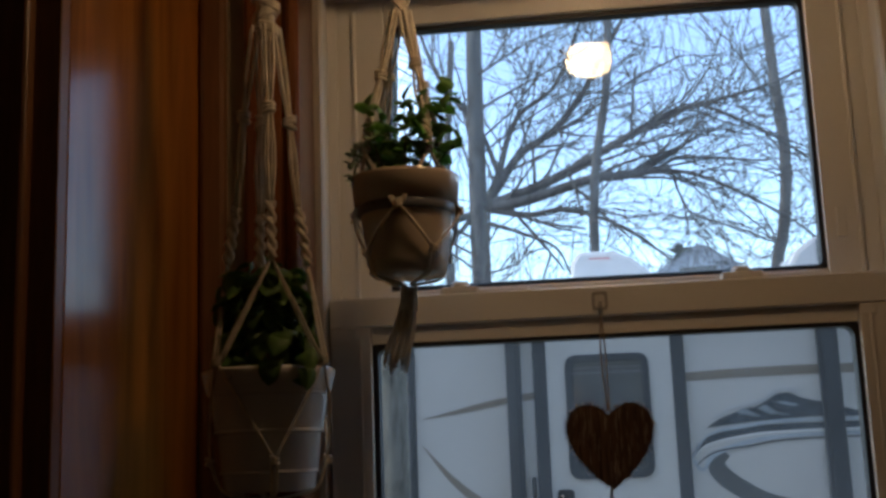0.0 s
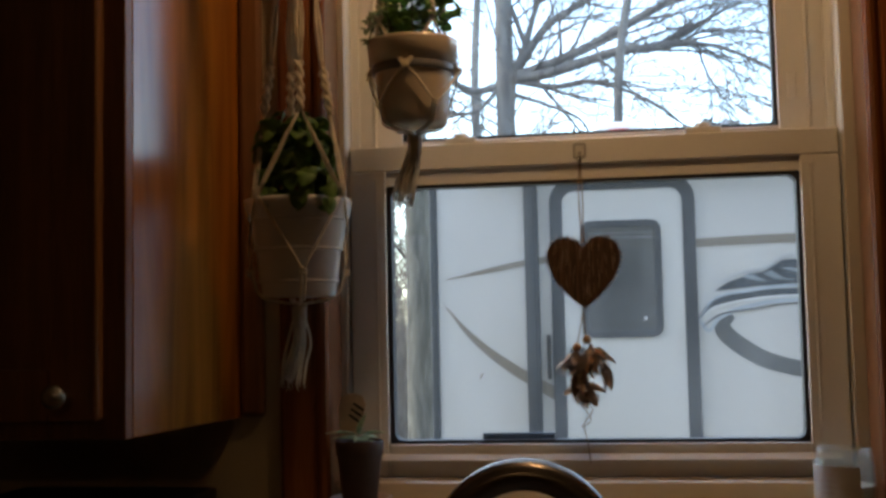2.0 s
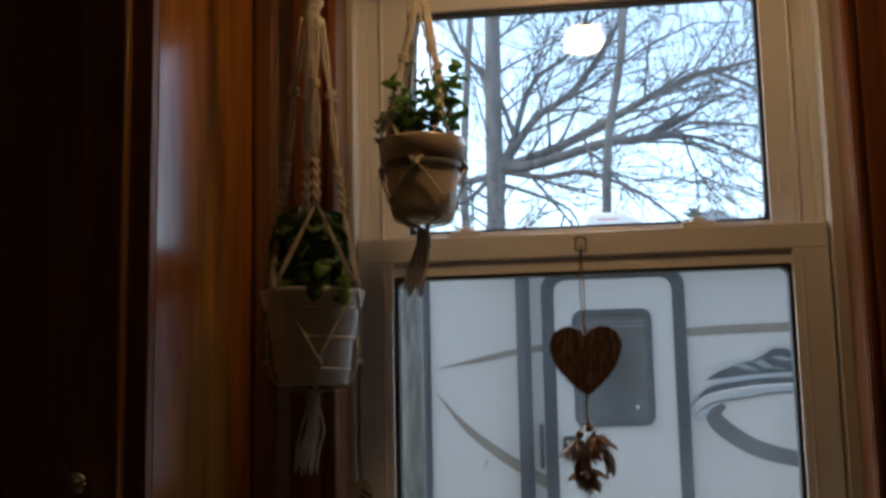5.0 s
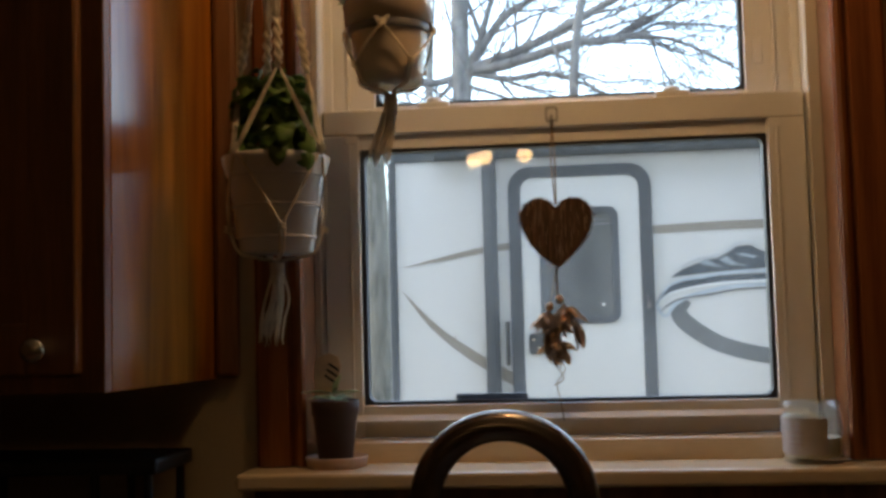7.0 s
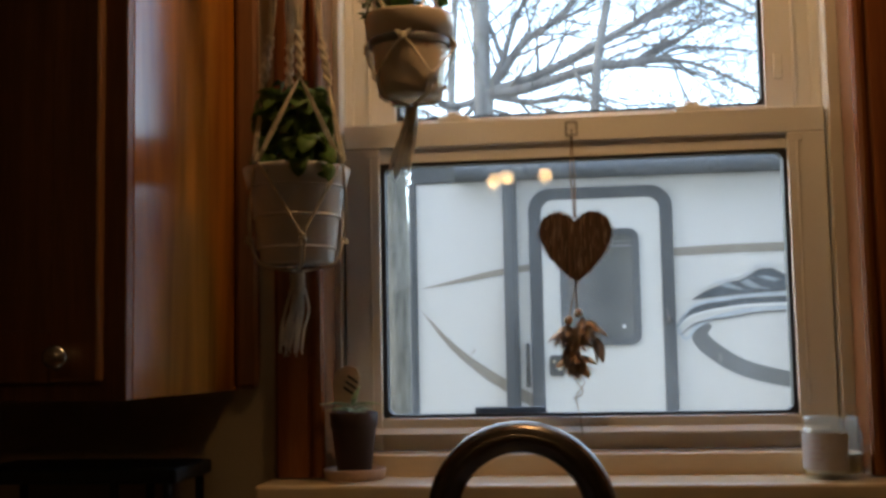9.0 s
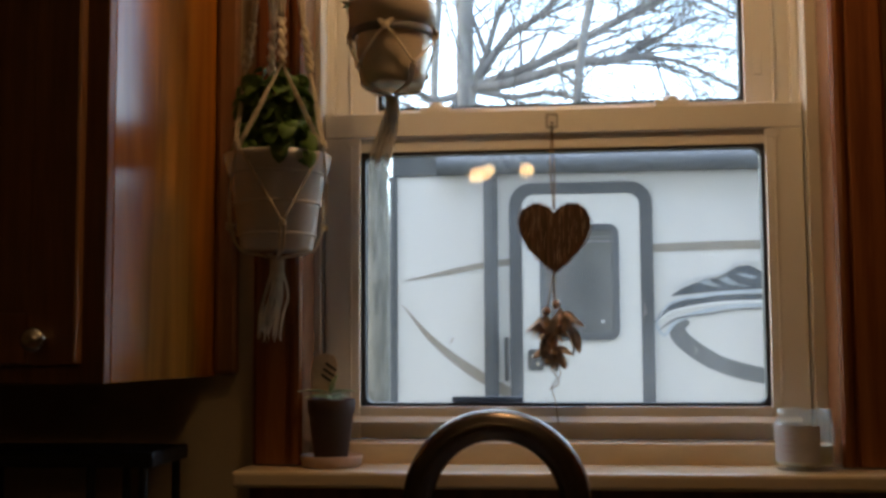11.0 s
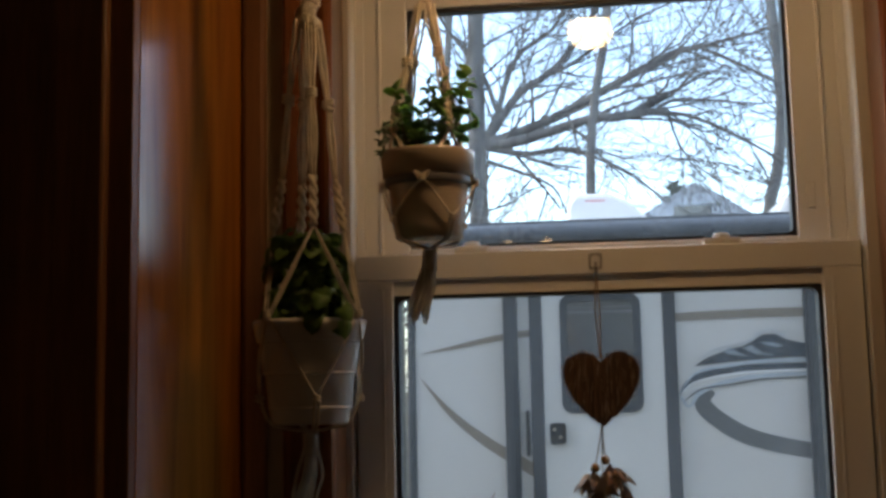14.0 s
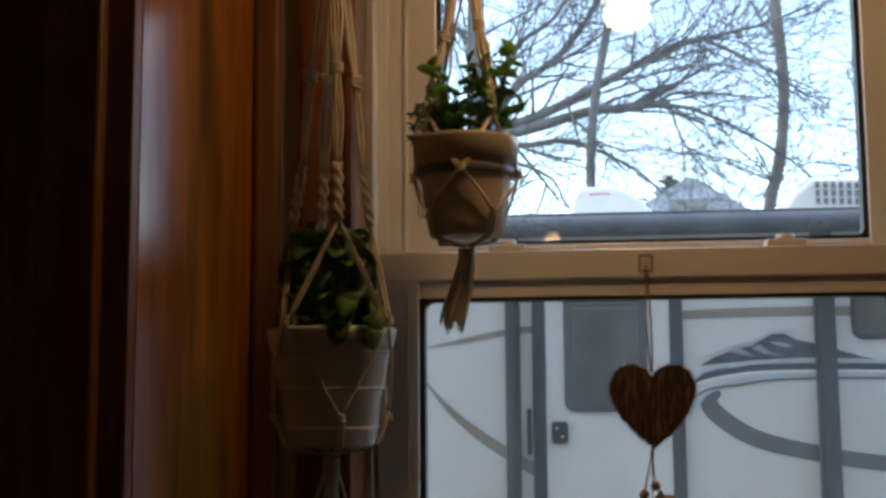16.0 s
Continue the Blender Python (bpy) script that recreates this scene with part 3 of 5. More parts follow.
# ---- wall cabinets ----
def wall_cabinet(xs, s, label):
    """xs: the side that faces the window; s: -1 for one that reaches to the left of it."""
    cab = thing("wall_cabinet", label, "cabinet", "wall cabinets beside the window")
    yf, z0, z1, w = -0.383, 1.189, 2.26, 0.62

    def bx(d0, d1, *r):
        a, b = sorted((xs + s * d0, xs + s * d1))
        return box(a, b, *r)
    sp = bmesh.new()
    foot = [(xs + s * 0.008, yf), (xs - s * 0.021, WY), (xs - s * 0.001, WY), (xs + s * 0.028, yf)]
    lo, hi = [[sp.verts.new((px, py, pz)) for px, py in foot] for pz in (z0, z1)]
    sp.faces.new(lo), sp.faces.new(hi[::-1])
    for k in range(4):
        sp.faces.new((lo[k], lo[(k + 1) % 4], hi[(k + 1) % 4], hi[k]))
    part("side_panel", sp, CABINET, cab, "orange-brown varnished side panel", bevel=0.0015)
    part("side_panel", bx(w - 0.016, w, yf, WY, z0, z1), CABINET, cab)
    part("bottom", bx(0.016, w - 0.016, yf + 0.02, WY, z0 + 0.012, z0 + 0.028), CABINET_DARK, cab)
    part("top", bx(0.016, w - 0.016, yf + 0.02, WY, z1 - 0.016, z1), CABINET_DARK, cab)
    part("face_stile", bx(0.0085, 0.044, yf - 0.019, yf, z0, z1), CABINET_DARK, cab, "face frame with its shade put into a darker wood tone", bevel=0.0015)
    part("face_stile", bx(w - 0.04, w, yf - 0.019, yf, z0, z1), CABINET_DARK, cab, bevel=0.0015)
    part("face_rail", bx(0.04, w - 0.04, yf - 0.019, yf, z0, z0 + 0.035), CABINET_DARK, cab, bevel=0.0015)
    part("face_rail", bx(0.04, w - 0.04, yf - 0.019, yf, z1 - 0.035, z1), CABINET_DARK, cab, bevel=0.0015)
    part("scribe", bx(-0.056, -0.0215, WY - 0.016, WY, z0 + 0.002, z1), CABINET_DARK, cab, "dark scribe strip against the wall", bevel=0.007)
    door = new("door")
    door.parent = cab
    d0, d1, dz0, dz1, yd = 0.034, w - 0.034, z0 + 0.022, z1 - 0.022, yf - 0.019
    part("door_stile", bx(d0, d0 + 0.06, yd - 0.019, yd, dz0, dz1), CABINET_DARK, door, bevel=0.004)
    part("door_stile", bx(d1 - 0.06, d1, yd - 0.019, yd, dz0, dz1), CABINET_DARK, door, bevel=0.004)
    part("door_rail", bx(d0 + 0.06, d1 - 0.06, yd - 0.019, yd, dz0, dz0 + 0.06), CABINET_DARK, door, bevel=0.003)
    part("door_rail", bx(d0 + 0.06, d1 - 0.06, yd - 0.019, yd, dz1 - 0.06, dz1), CABINET_DARK, door, bevel=0.003)
    part("door_panel", bx(d0 + 0.058, d1 - 0.058, yd - 0.011, yd - 0.003, dz0 + 0.058, dz1 - 0.058), CABINET_DARK, door)
    kx, kz = xs + s * 0.076, z0 + 0.051
    knob = lathe([(0.005, 0.0), (0.005, 0.012), (0.011, 0.016), (0.0145, 0.021), (0.013, 0.026), (0.006, 0.029)], 0, 0, 24)
    bmesh.ops.transform(knob, matrix=pose(kx, yd - 0.019, kz, 90), verts=knob.verts)
    part("knob", knob, NICKEL, door, "polished nickel knob", smooth=True)
    return cab


wall_cabinet(-0.513, -1, "orange-brown varnished wooden wall cabinet with closed door")
wall_cabinet(0.536, 1, "dark wooden wall cabinet at the wall")

# ---- counter, faucet and rack ----
solid("countertop", box(RX0, RX1, -0.72, WY, 0.872, 0.91), COUNTER, "dark speckled laminate countertop under the window", "countertop", bevel=0.006)
solid("base_cabinet", box(RX0, RX1, -0.69, WY, 0.0, 0.8715), CABINET_DARK, "dark wooden base cabinet run under the counter", "cabinet")

tap = thing("kitchen_faucet", "dark oiled-bronze gooseneck faucet behind the sink", "faucet")
FX, FY, FR, FZ, FT = -0.077, -0.30, 0.094, 1.0425, 0.0188
arch = [(FX - FR, FY, 0.915), (FX - FR, FY, 0.98)] + [(FX - FR * math.cos(radians(a)), FY, FZ + FR * math.sin(radians(a))) for a in range(0, 181, 6)]
part("spout", tube(arch, FT, n=28), BRONZE, tap, smooth=True)
part("base", lathe([(0.031, 0.91), (0.031, 0.916), (0.026, 0.922), (0.024, 0.96), (0.0185, 0.968)], FX - FR, FY, 32), BRONZE, tap, smooth=True)
part("spray_head", lathe([(0.0188, FZ), (0.0205, FZ - 0.006), (0.0205, FZ - 0.06), (0.018, FZ - 0.075)], FX + FR, FY, 32), BRONZE, tap, smooth=True)

rack = thing("counter_rack", "black metal rack standing on the counter below the cabinet", "rack")
part("shelf", box(-0.80, -0.515, -0.26, -0.12, 1.078, 1.098), BLACK, rack, bevel=0.004)
for lx in (-0.785, -0.60, -0.53):
    for ly in (-0.25, -0.13):
        part("leg", tube([(lx, ly, 0.91), (lx, ly, 1.08)], 0.006, n=8), BLACK, rack)

# ---- lamps in the room ----
LPX, LPY, LPZ = 0.004, -0.396, 2.043
pend = thing("pendant_light", "lit small pendant downlight hanging over the sink", "pendant light")
part("canopy", lathe([(0.05, RZ), (0.048, RZ - 0.012), (0.012, RZ - 0.022)], LPX, LPY, 32), BRONZE, pend)
part("stem", tube([(LPX, LPY, RZ - 0.02), (LPX, LPY, LPZ + 0.10)], 0.006, n=10), BRONZE, pend)
part("housing", lathe([(0.014, LPZ + 0.105), (0.030, LPZ + 0.095), (0.050, LPZ + 0.05), (0.052, LPZ + 0.022), (0.047, LPZ + 0.022), (0.045, LPZ + 0.045), (0.02, LPZ + 0.06)], LPX, LPY, 36), BRONZE, pend, "dark bronze bell housing", smooth=True)
part("bulb", lathe([(0.018, LPZ + 0.055), (0.033, LPZ + 0.030), (0.040, LPZ + 0.012), (0.0405, LPZ + 0.001), (0.036, LPZ - 0.009), (0.025, LPZ - 0.016), (0.010, LPZ - 0.019)], LPX, LPY, 32), DISC_GLOW, pend, "glowing warm flood bulb", smooth=True)
fan = thing("chandelier", "lit chandelier with three small warm globes", "chandelier")
CHX, CHY, CHZ = -0.262, -3.45, 2.02
part("canopy", lathe([(0.06, RZ), (0.055, RZ - 0.02), (0.015, RZ - 0.035)], CHX, CHY, 24), BRONZE, fan)
part("stem", tube([(CHX, CHY, RZ - 0.03), (CHX, CHY, CHZ + 0.03)], 0.008, n=10), BRONZE, fan)
for gx, gy, gz in ((-0.350, -3.42, CHZ), (-0.173, -3.40, CHZ), (-0.412, -3.50, CHZ - 0.004)):
    part("arm", tube(glide([(CHX, CHY, CHZ + 0.05), ((gx + CHX) / 2, (gy + CHY) / 2, CHZ + 0.075), (gx, gy, gz + 0.03)]), 0.006), BRONZE, fan)
    part("globe", blob((gx, gy, gz), 0.034), GLOBE_GLOW, fan, "glowing warm globe", smooth=True)


# ---- macrame hangers ----
def knot(c, r, bm=None, seed=0):
    """A square knot: wraps lying round the cords."""
    bm = bm or bmesh.new()
    rr = random.Random(seed)
    for k in range(3):
        tilt = rr.uniform(-0.5, 0.5)
        loop = []
        for i in range(13):
            a = 2 * math.pi * i / 12
            loop.append((c[0] + r * math.cos(a), c[1] + r * 0.8 * math.sin(a), c[2] + (k - 1) * r * 0.75 + tilt * r * math.cos(a)))
        tube(loop, r * 0.42, n=6, bm=bm)
    return bm


def spiral(a, b, r, turns, cr, bm=None, start=0.0):
    """A half-knot spiral: two cords winding round a straight core from a to b."""
    bm = bm or bmesh.new()
    a, b = Vector(a), Vector(b)
    n = int(turns * 12)
    for ph in (0.0, math.pi):
        pts = []
        for i in range(n + 1):
            t = i / n
            w = start + ph + 2 * math.pi * turns * t
            rad = r * (0.85 + 0.15 * math.sin(2 * w))
            pts.append(a.lerp(b, t) + Vector((rad * math.cos(w), rad * math.sin(w), 0)))
        tube(pts, cr, n=6, bm=bm)
    tube([a, b], cr * 1.1, n=6, bm=bm)
    return bm


def bundle(line, r, count, cr, seed):
    """Cords lying together along a line, slowly winding."""
    bm = bmesh.new()
    rr = random.Random(seed)
    L = glide(line, 10)
    for k in range(count):
        a0 = 2 * math.pi * k / count
        pts = []
        for i, p in enumerate(L):
            a = a0 + 1.6 * i / len(L) + 0.2 * math.sin(i * 0.7 + k)
            rad = r * (1 + 0.12 * math.sin(i * 0.9 + 2 * k))
            pts.append((p[0] + rad * math.cos(a), p[1] + rad * math.sin(a), p[2]))
        tube(pts, cr * rr.uniform(0.92, 1.05), n=7, bm=bm)
    return bm


def crown(c, z0, z1, fat, cr):
    """Bundles of cords that cross over each other from z0 down to z1: one crossing if short, stacked wraps if long."""
    bm = bmesh.new()
    if z0 - z1 > 0.045:
        for k, (x, tilt) in enumerate(((-0.002, 0.55), (0.002, -0.5), (-0.001, 0.6), (0.001, -0.35))):
            z = z0 - 0.008 - k * (z0 - z1 - 0.014) / 3
            for q in range(3):
                loop = []
                for i in range(17):
                    a = 2 * math.pi * i / 16
                    loop.append((c[0] + x + fat * 0.62 * math.cos(a), c[1] + fat * 0.55 * math.sin(a), z + (q - 1) * cr * 1.7 + tilt * fat * 0.55 * math.cos(a)))
                tube(loop, cr * 1.25, n=6, bm=bm)
        tube([(c[0], c[1], z0 + 0.004), (c[0], c[1], z1 - 0.004)], fat * 0.5, fat * 0.55, n=10, bm=bm)
        return bm
    for ph in (-0.55, math.pi - 0.55):
        for q in range(4):
            pts = []
            for i in range(17):
                t = i / 16
                w = ph + math.pi * 1.15 * t
                swell = fat * (0.42 + 0.30 * math.sin(math.pi * t))
                off = (q - 1.5) * cr * 1.25
                pts.append((c[0] + swell * math.cos(w) - off * math.sin(w) * 0.5, c[1] + swell * 0.8 * math.sin(w), z0 + (z1 - z0) * t + off * 1.1))
            tube(pts, cr * 1.2, n=6, bm=bm)
    return bm


def hanger(label, cx, cy, strands, nodes, z_top, z_crown, fat, drop, z_mid, z_sp0, z_sp1, z_rim, r_rim, z_low, r_low, z_bot, r_bot, z_end, lean, mid_r, sp_r, cr, loose):
    h = thing("macrame_hanger", label, "plant hanger", "macrame plant hangers")
    # the single rope up to a ceiling hook
    part("rope", bundle([(cx, cy, RZ - 0.03), (cx, cy, 2.2), (cx, cy, z_top - 0.010)], cr * 3.1, 9, cr * 1.45, 3), CORD, h, smooth=True)
    part("ceiling_hook", tube([(cx, cy, RZ), (cx, cy, RZ - 0.03)], 0.004, n=8), BRONZE, h, "small dark ceiling hook")
    part("crown_knot", crown((cx, cy), z_top, z_crown, fat, cr), CORD, h, "thick crossed crown knot", smooth=True)
    ang = [radians(a) for a in strands]
    lows = [radians(a) for a in nodes]
    P = lambda a, r, z: (cx + r * math.cos(a), cy + r * math.sin(a), z)
    for i, a in enumerate(ang):
        # four cords to the first knot, then to the spiral
        strand = bmesh.new()
        zm = z_mid + drop * (i % 2) * -1 + 0.003 * math.sin(5 * i)
        for q in range(4):
            off, deep = (-2.2, -0.9, 1.0, 2.3)[q] * cr, (0.9, -1.0, 1.1, -0.8)[q] * cr
            top, mid, sp = P(a, fat * 0.62, z_crown + 0.006), P(a, mid_r, zm), P(a, sp_r, z_sp0)
            px, py = -math.sin(a), math.cos(a)
            g = lambda c, k: (c[0] + (px * off - py * deep * 1.3) * k, c[1] + (py * off + px * deep * 1.3) * k, c[2])
            half = tuple((m + n) / 2 for m, n in zip(top, mid))
            low = tuple((m + n) / 2 for m, n in zip(mid, sp))
            tube(glide([g(top, 1.3), g(half, 1.35), g(mid, 0.6), g(low, 1.2), g(sp, 0.5)], 5), cr * 0.98, n=6, bm=strand)
        part("strand", strand, CORD, h, smooth=True)
        part("knot", knot(P(a, mid_r, zm), cr * 2.9, seed=i), CORD, h, smooth=True)
        sp_end = P(a, sp_r + (z_sp0 - z_sp1) * 0.15, z_sp1)
        part("spiral", spiral(P(a, sp_r, z_sp0), sp_end, cr * 1.9, 2.0 + 0.25 * (i % 2), cr * 1.5, start=i * 1.3), CORD, h, "spiral half-knot sinnet", smooth=True)
        # fork to the two neighbours at the rim
        for sgn in (-1, 1):
            b = lows[i] if sgn > 0 else lows[i - 1]
            low = P(b - sgn * radians(3), r_rim + cr * 1.2, z_rim)
            fork = bmesh.new()
            for off in (-1, 1):
                o = off * cr * 0.9
                tube(glide([sp_end, ((sp_end[0] * 0.5 + low[0] * 0.5) * 1.0 + o, sp_end[1] * 0.5 + low[1] * 0.5, sp_end[2] * 0.5 + z_rim * 0.5), (low[0] + o, low[1], z_rim)], 4), cr * 0.85, n=6, bm=fork)
            part("fork_cord", fork, CORD, h, smooth=True)
    for i, b in enumerate(lows):
        part("rim_knot", knot(P(b, r_rim + cr * 1.6, z_rim), cr * 2.1, seed=20 + i), CORD, h, smooth=True)
    # net over the pot: from rim knots to low knots between them, then to the bottom knot
    for i, b in enumerate(lows):
        for sgn in (-1, 1):
            a = ang[(i + 1) % 4] if sgn > 0 else ang[i]
            turn = (a - b + math.pi) % (2 * math.pi) - math.pi
            net = bmesh.new()
            steps = []
            for k in range(9):
                t = k / 8
                w = b + turn * t
                r = (r_rim + (r_low - r_rim) * t) + cr * 1.1
                steps.append(P(w, r, z_rim + (z_low - z_rim) * t))
            tube(steps, cr * 0.9, n=6, bm=net)
            part("net_cord", net, CORD, h, smooth=True)
    for i, a in enumerate(ang):
        part("net_knot", knot(P(a, r_low + cr * 1.6, z_low), cr * 2.0, seed=40 + i), CORD, h, smooth=True)
        foot = bmesh.new()
        for off in (-1, 1):
            da = a + off * 0.05
            tube(glide([P(da, r_low + cr * 1.2, z_low), P(da, r_bot + cr * 1.4, z_bot), P(da, r_bot * 0.5, z_bot - 0.007), P(da, cr * 2, z_bot - 0.010)], 4), cr * 0.9, n=6, bm=foot)
        part("foot_cord", foot, CORD, h, smooth=True)
    # gathering wrap and tassel
    n = 8
    wrap = tube([(cx + cr * 4.2 * math.cos(t * math.pi / 6), cy + cr * 4.2 * math.sin(t * math.pi / 6), z_bot - 0.012 - t / 12 * cr * 1.7) for t in range(12 * n + 1)], cr * 0.9, n=6)
    part("gathering_wrap", wrap, CORD, h, smooth=True)
    zt = z_bot - 0.012 - n * cr * 1.7
    r = random.Random(int(cx * -1000))
    tassel = bmesh.new()
    count = 14 if loose > 0.5 else 19
    for k in range(count):
        a = 2 * math.pi * k * 0.382
        d = math.sqrt((k + 0.6) / count)
        e = r.uniform(-0.007, 0.007)
        sway, b = 0.95 + loose * r.uniform(-0.35, 0.65), a + loose * r.uniform(-0.6, 0.6)
        tube(glide([(cx + cr * 3.2 * d * math.cos(a), cy + cr * 3.2 * d * math.sin(a), zt + 0.016),
                    (cx + lean * 0.3 + 0.012 * d * sway * math.cos(a), cy + 0.012 * d * sway * math.sin(a), zt - (zt - z_end) * 0.3),
                    (cx + lean * 0.7 + 0.015 * d * math.cos(b), cy + 0.015 * d * math.sin(b), zt - (zt - z_end) * 0.68),
                    (cx + lean + 0.014 * d * math.cos(b), cy + 0.014 * d * math.sin(b), z_end + e)], 5), cr * 0.95, cr * 0.9, n=6, bm=tassel)
        for q in range(3):
            f = (cx + lean + 0.014 * d * math.cos(b), cy + 0.014 * d * math.sin(b), z_end + e)
            tube([f, (f[0] + r.uniform(-0.003, 0.003), f[1] + r.uniform(-0.003, 0.003), f[2] - r.uniform(0.003, 0.008))], cr * 0.4, cr * 0.2, n=4, bm=tassel)
    part("tassel", tassel, CORD, h, "frayed cotton tassel", smooth=True)
    return h


P1, P2 = (-0.351, -0.277), (-0.2175, -0.192)
hanger("cream cotton macrame plant hanger with long spiral cords", *P1, (-69, 20, 118, 200), (-22, 64, 154, 239), 1.888, 1.832, 0.0190, 0.006, 1.742, 1.640, 1.580, 1.476, 0.0655, 1.380, 0.056, 1.352, 0.044, 1.250, -0.010, 0.024, 0.032, 0.0019, 1.0)
hanger("cream cotton macrame plant hanger with a short net", *P2, (-50, 42, 132, 222), (4, 86, 176, 270), 1.912, 1.872, 0.0145, 0.014, 1.810, 1.740, 1.706, 1.643, 0.0555, 1.596, 0.0500, 1.574, 0.041, 1.480, -0.016, 0.028, 0.046, 0.0019, 0.15)

# ---- leaves ----


def leaf_mesh(name, mat, ln, wd, cup=0.25, n=6, blunt=1.0):
    """One leaf lying along +x from its stalk, folded a little along the middle."""
    bm = bmesh.new()
    rows = []
    for i in range(n + 1):
        t = i / n
        w = wd * max(0.0, math.sin(math.pi * min(1, t ** 0.8))) ** blunt * 0.5 + (0.0004 if 0 < i < n else 0)
        z = -cup * ln * t * t * 0.6
        rows.append([bm.verts.new((ln * t, -w, z + w * 0.35)), bm.verts.new((ln * t, 0, z)), bm.verts.new((ln * t, w, z + w * 0.35))])
    for a, b in zip(rows, rows[1:]):
        for k in (0, 1):
            bm.faces.new((a[k], a[k + 1], b[k + 1], b[k]))
    ext = bmesh.ops.extrude_face_region(bm, geom=bm.faces[:])
    for v in [g for g in ext["geom"] if isinstance(g, bmesh.types.BMVert)]:
        v.co.z -= 0.0005
    return mesh_of(name, bm, mat, True)


def put_leaf(me, parent, p, yaw, pitch, roll, s=1.0):
    ob = new("leaf", me)
    ob.parent = parent
    ob.matrix_basis = Matrix.Translation(p) @ Euler((radians(roll), radians(pitch), radians(yaw))).to_matrix().to_4x4() @ Matrix.Diagonal((s, s, s, 1))
    return ob


# ---- hanging plant in the ribbed white pot ----
plant1 = thing("potted_plant", "dense dark green plant in a white ceramic pot", "potted plant", "hanging potted plants")
x, y = P1
pot = lathe([(0.042, 1.350), (0.0455, 1.353), (0.0472, 1.3675), (0.0488, 1.3690), (0.0522, 1.4070), (0.0540, 1.4090), (0.0590, 1.444), (0.0625, 1.4475), (0.0665, 1.464), (0.0675, 1.469),
             (0.0655, 1.471), (0.0630, 1.465), (0.0575, 1.446), (0.0545, 1.432), (0.02, 1.432)], x, y, 56)
part("pot", pot, CERAMIC, plant1, "white glazed flared pot with raised bands", smooth=True)
for zb, rb_ in ((1.409, 0.0538), (1.3695, 0.0484), (1.446, 0.0603)):
    part("raised_band", lathe([(rb_ - 0.002, zb - 0.0022), (rb_ + 0.0014, zb - 0.0012), (rb_ + 0.0016, zb + 0.0010), (rb_ - 0.002, zb + 0.0024)], x, y, 48), CERAMIC, plant1)
part("soil", lathe([(0.0543, 1.433), (0.0535, 1.444), (0.03, 1.449)], x, y, 24), SOIL, plant1)
leaf1 = leaf_mesh("leaf", LEAF_A, 0.028, 0.029, 0.8, 7, 0.55)
for k in range(9):
    a = k * 2.4
    top_z = 1.50 + 0.07 * rnd.random()
    part("stem", tube(glide([(x + 0.012 * math.cos(a), y + 0.012 * math.sin(a), 1.45), (x + 0.03 * math.cos(a), y + 0.03 * math.sin(a), (1.45 + top_z) / 2), (x + 0.034 * math.cos(a + 0.3), y + 0.034 * math.sin(a + 0.3), top_z)], 4), 0.0017, 0.001, n=6), STEM, plant1)
for k in range(250):
    a = rnd.uniform(0, 2 * math.pi)
    u = rnd.random()
    z = 1.455 + 0.122 * u
    rad = 0.043 * math.sqrt(max(0.05, 1 - (max(0, u - 0.35) / 0.75) ** 2)) * math.sqrt(rnd.uniform(0.35, 1.0))
    p = (x - 0.003 + rad * math.cos(a), y + rad * math.sin(a), z)
    put_leaf(leaf1, plant1, p, math.degrees(a) + rnd.uniform(-50, 50), rnd.uniform(-30, 55), rnd.uniform(-40, 40), rnd.uniform(0.55, 0.95))
for k in range(8):     # a tuft that spills over the rim toward the room
    a = radians(-58 + rnd.uniform(-14, 14))
    r = 0.056 + 0.016 * rnd.random()
    put_leaf(leaf1, plant1, (x + r * math.cos(a), y + r * math.sin(a), 1.466 + 0.040 * rnd.random()), math.degrees(a) + rnd.uniform(-40, 40), rnd.uniform(15, 70), rnd.uniform(-40, 40), 0.75)

# ---- hanging plant in the cream pot ----
plant2 = thing("potted_plant", "small-leaved trailing green plant in a cream pot", "potted plant", "hanging potted plants")
x, y = P2
pot = lathe([(0.038, 1.573), (0.0415, 1.576), (0.0440, 1.590), (0.0520, 1.650), (0.0525, 1.6515), (0.0575, 1.6535), (0.0595, 1.679), (0.0600, 1.6825), (0.0575, 1.6835), (0.0555, 1.676), (0.053, 1.666), (0.02, 1.666)], x, y, 56)
part("pot", pot, CERAMIC_B, plant2, "cream glazed pot with a raised collar", smooth=True)
part("band", lathe([(0.0530, 1.6400), (0.0545, 1.6415), (0.0550, 1.6495), (0.0535, 1.6508)], x, y, 48), COLLAR_SHADE, plant2, "dark ring that stands for the shade below the collar", smooth=True)
part("soil", lathe([(0.053, 1.669), (0.052, 1.678), (0.03, 1.681)], x, y, 24), SOIL, plant2)
leaf2 = leaf_mesh("leaf", LEAF_B, 0.0175, 0.0148, 0.2, 7, 0.55)


def sprig(parent, me, pts, count, s0, s1, seed):
    r = random.Random(seed)
    line = glide(pts, 6)
    part("stem", tube(line, 0.0013, 0.0008, n=6), STEM, parent)
    for k in range(count):
        t = 0.25 + 0.75 * (k + 0.5) / count
        p = line[min(len(line) - 1, int(t * (len(line) - 1)))]
        for sgn in (0, 180):
            put_leaf(me, parent, p, r.uniform(0, 60) + k * 85 + sgn, r.uniform(-50, 10), r.uniform(-40, 40), r.uniform(s0, s1))
    put_leaf(me, parent, line[-1], r.uniform(0, 360), -70, 0, s1)


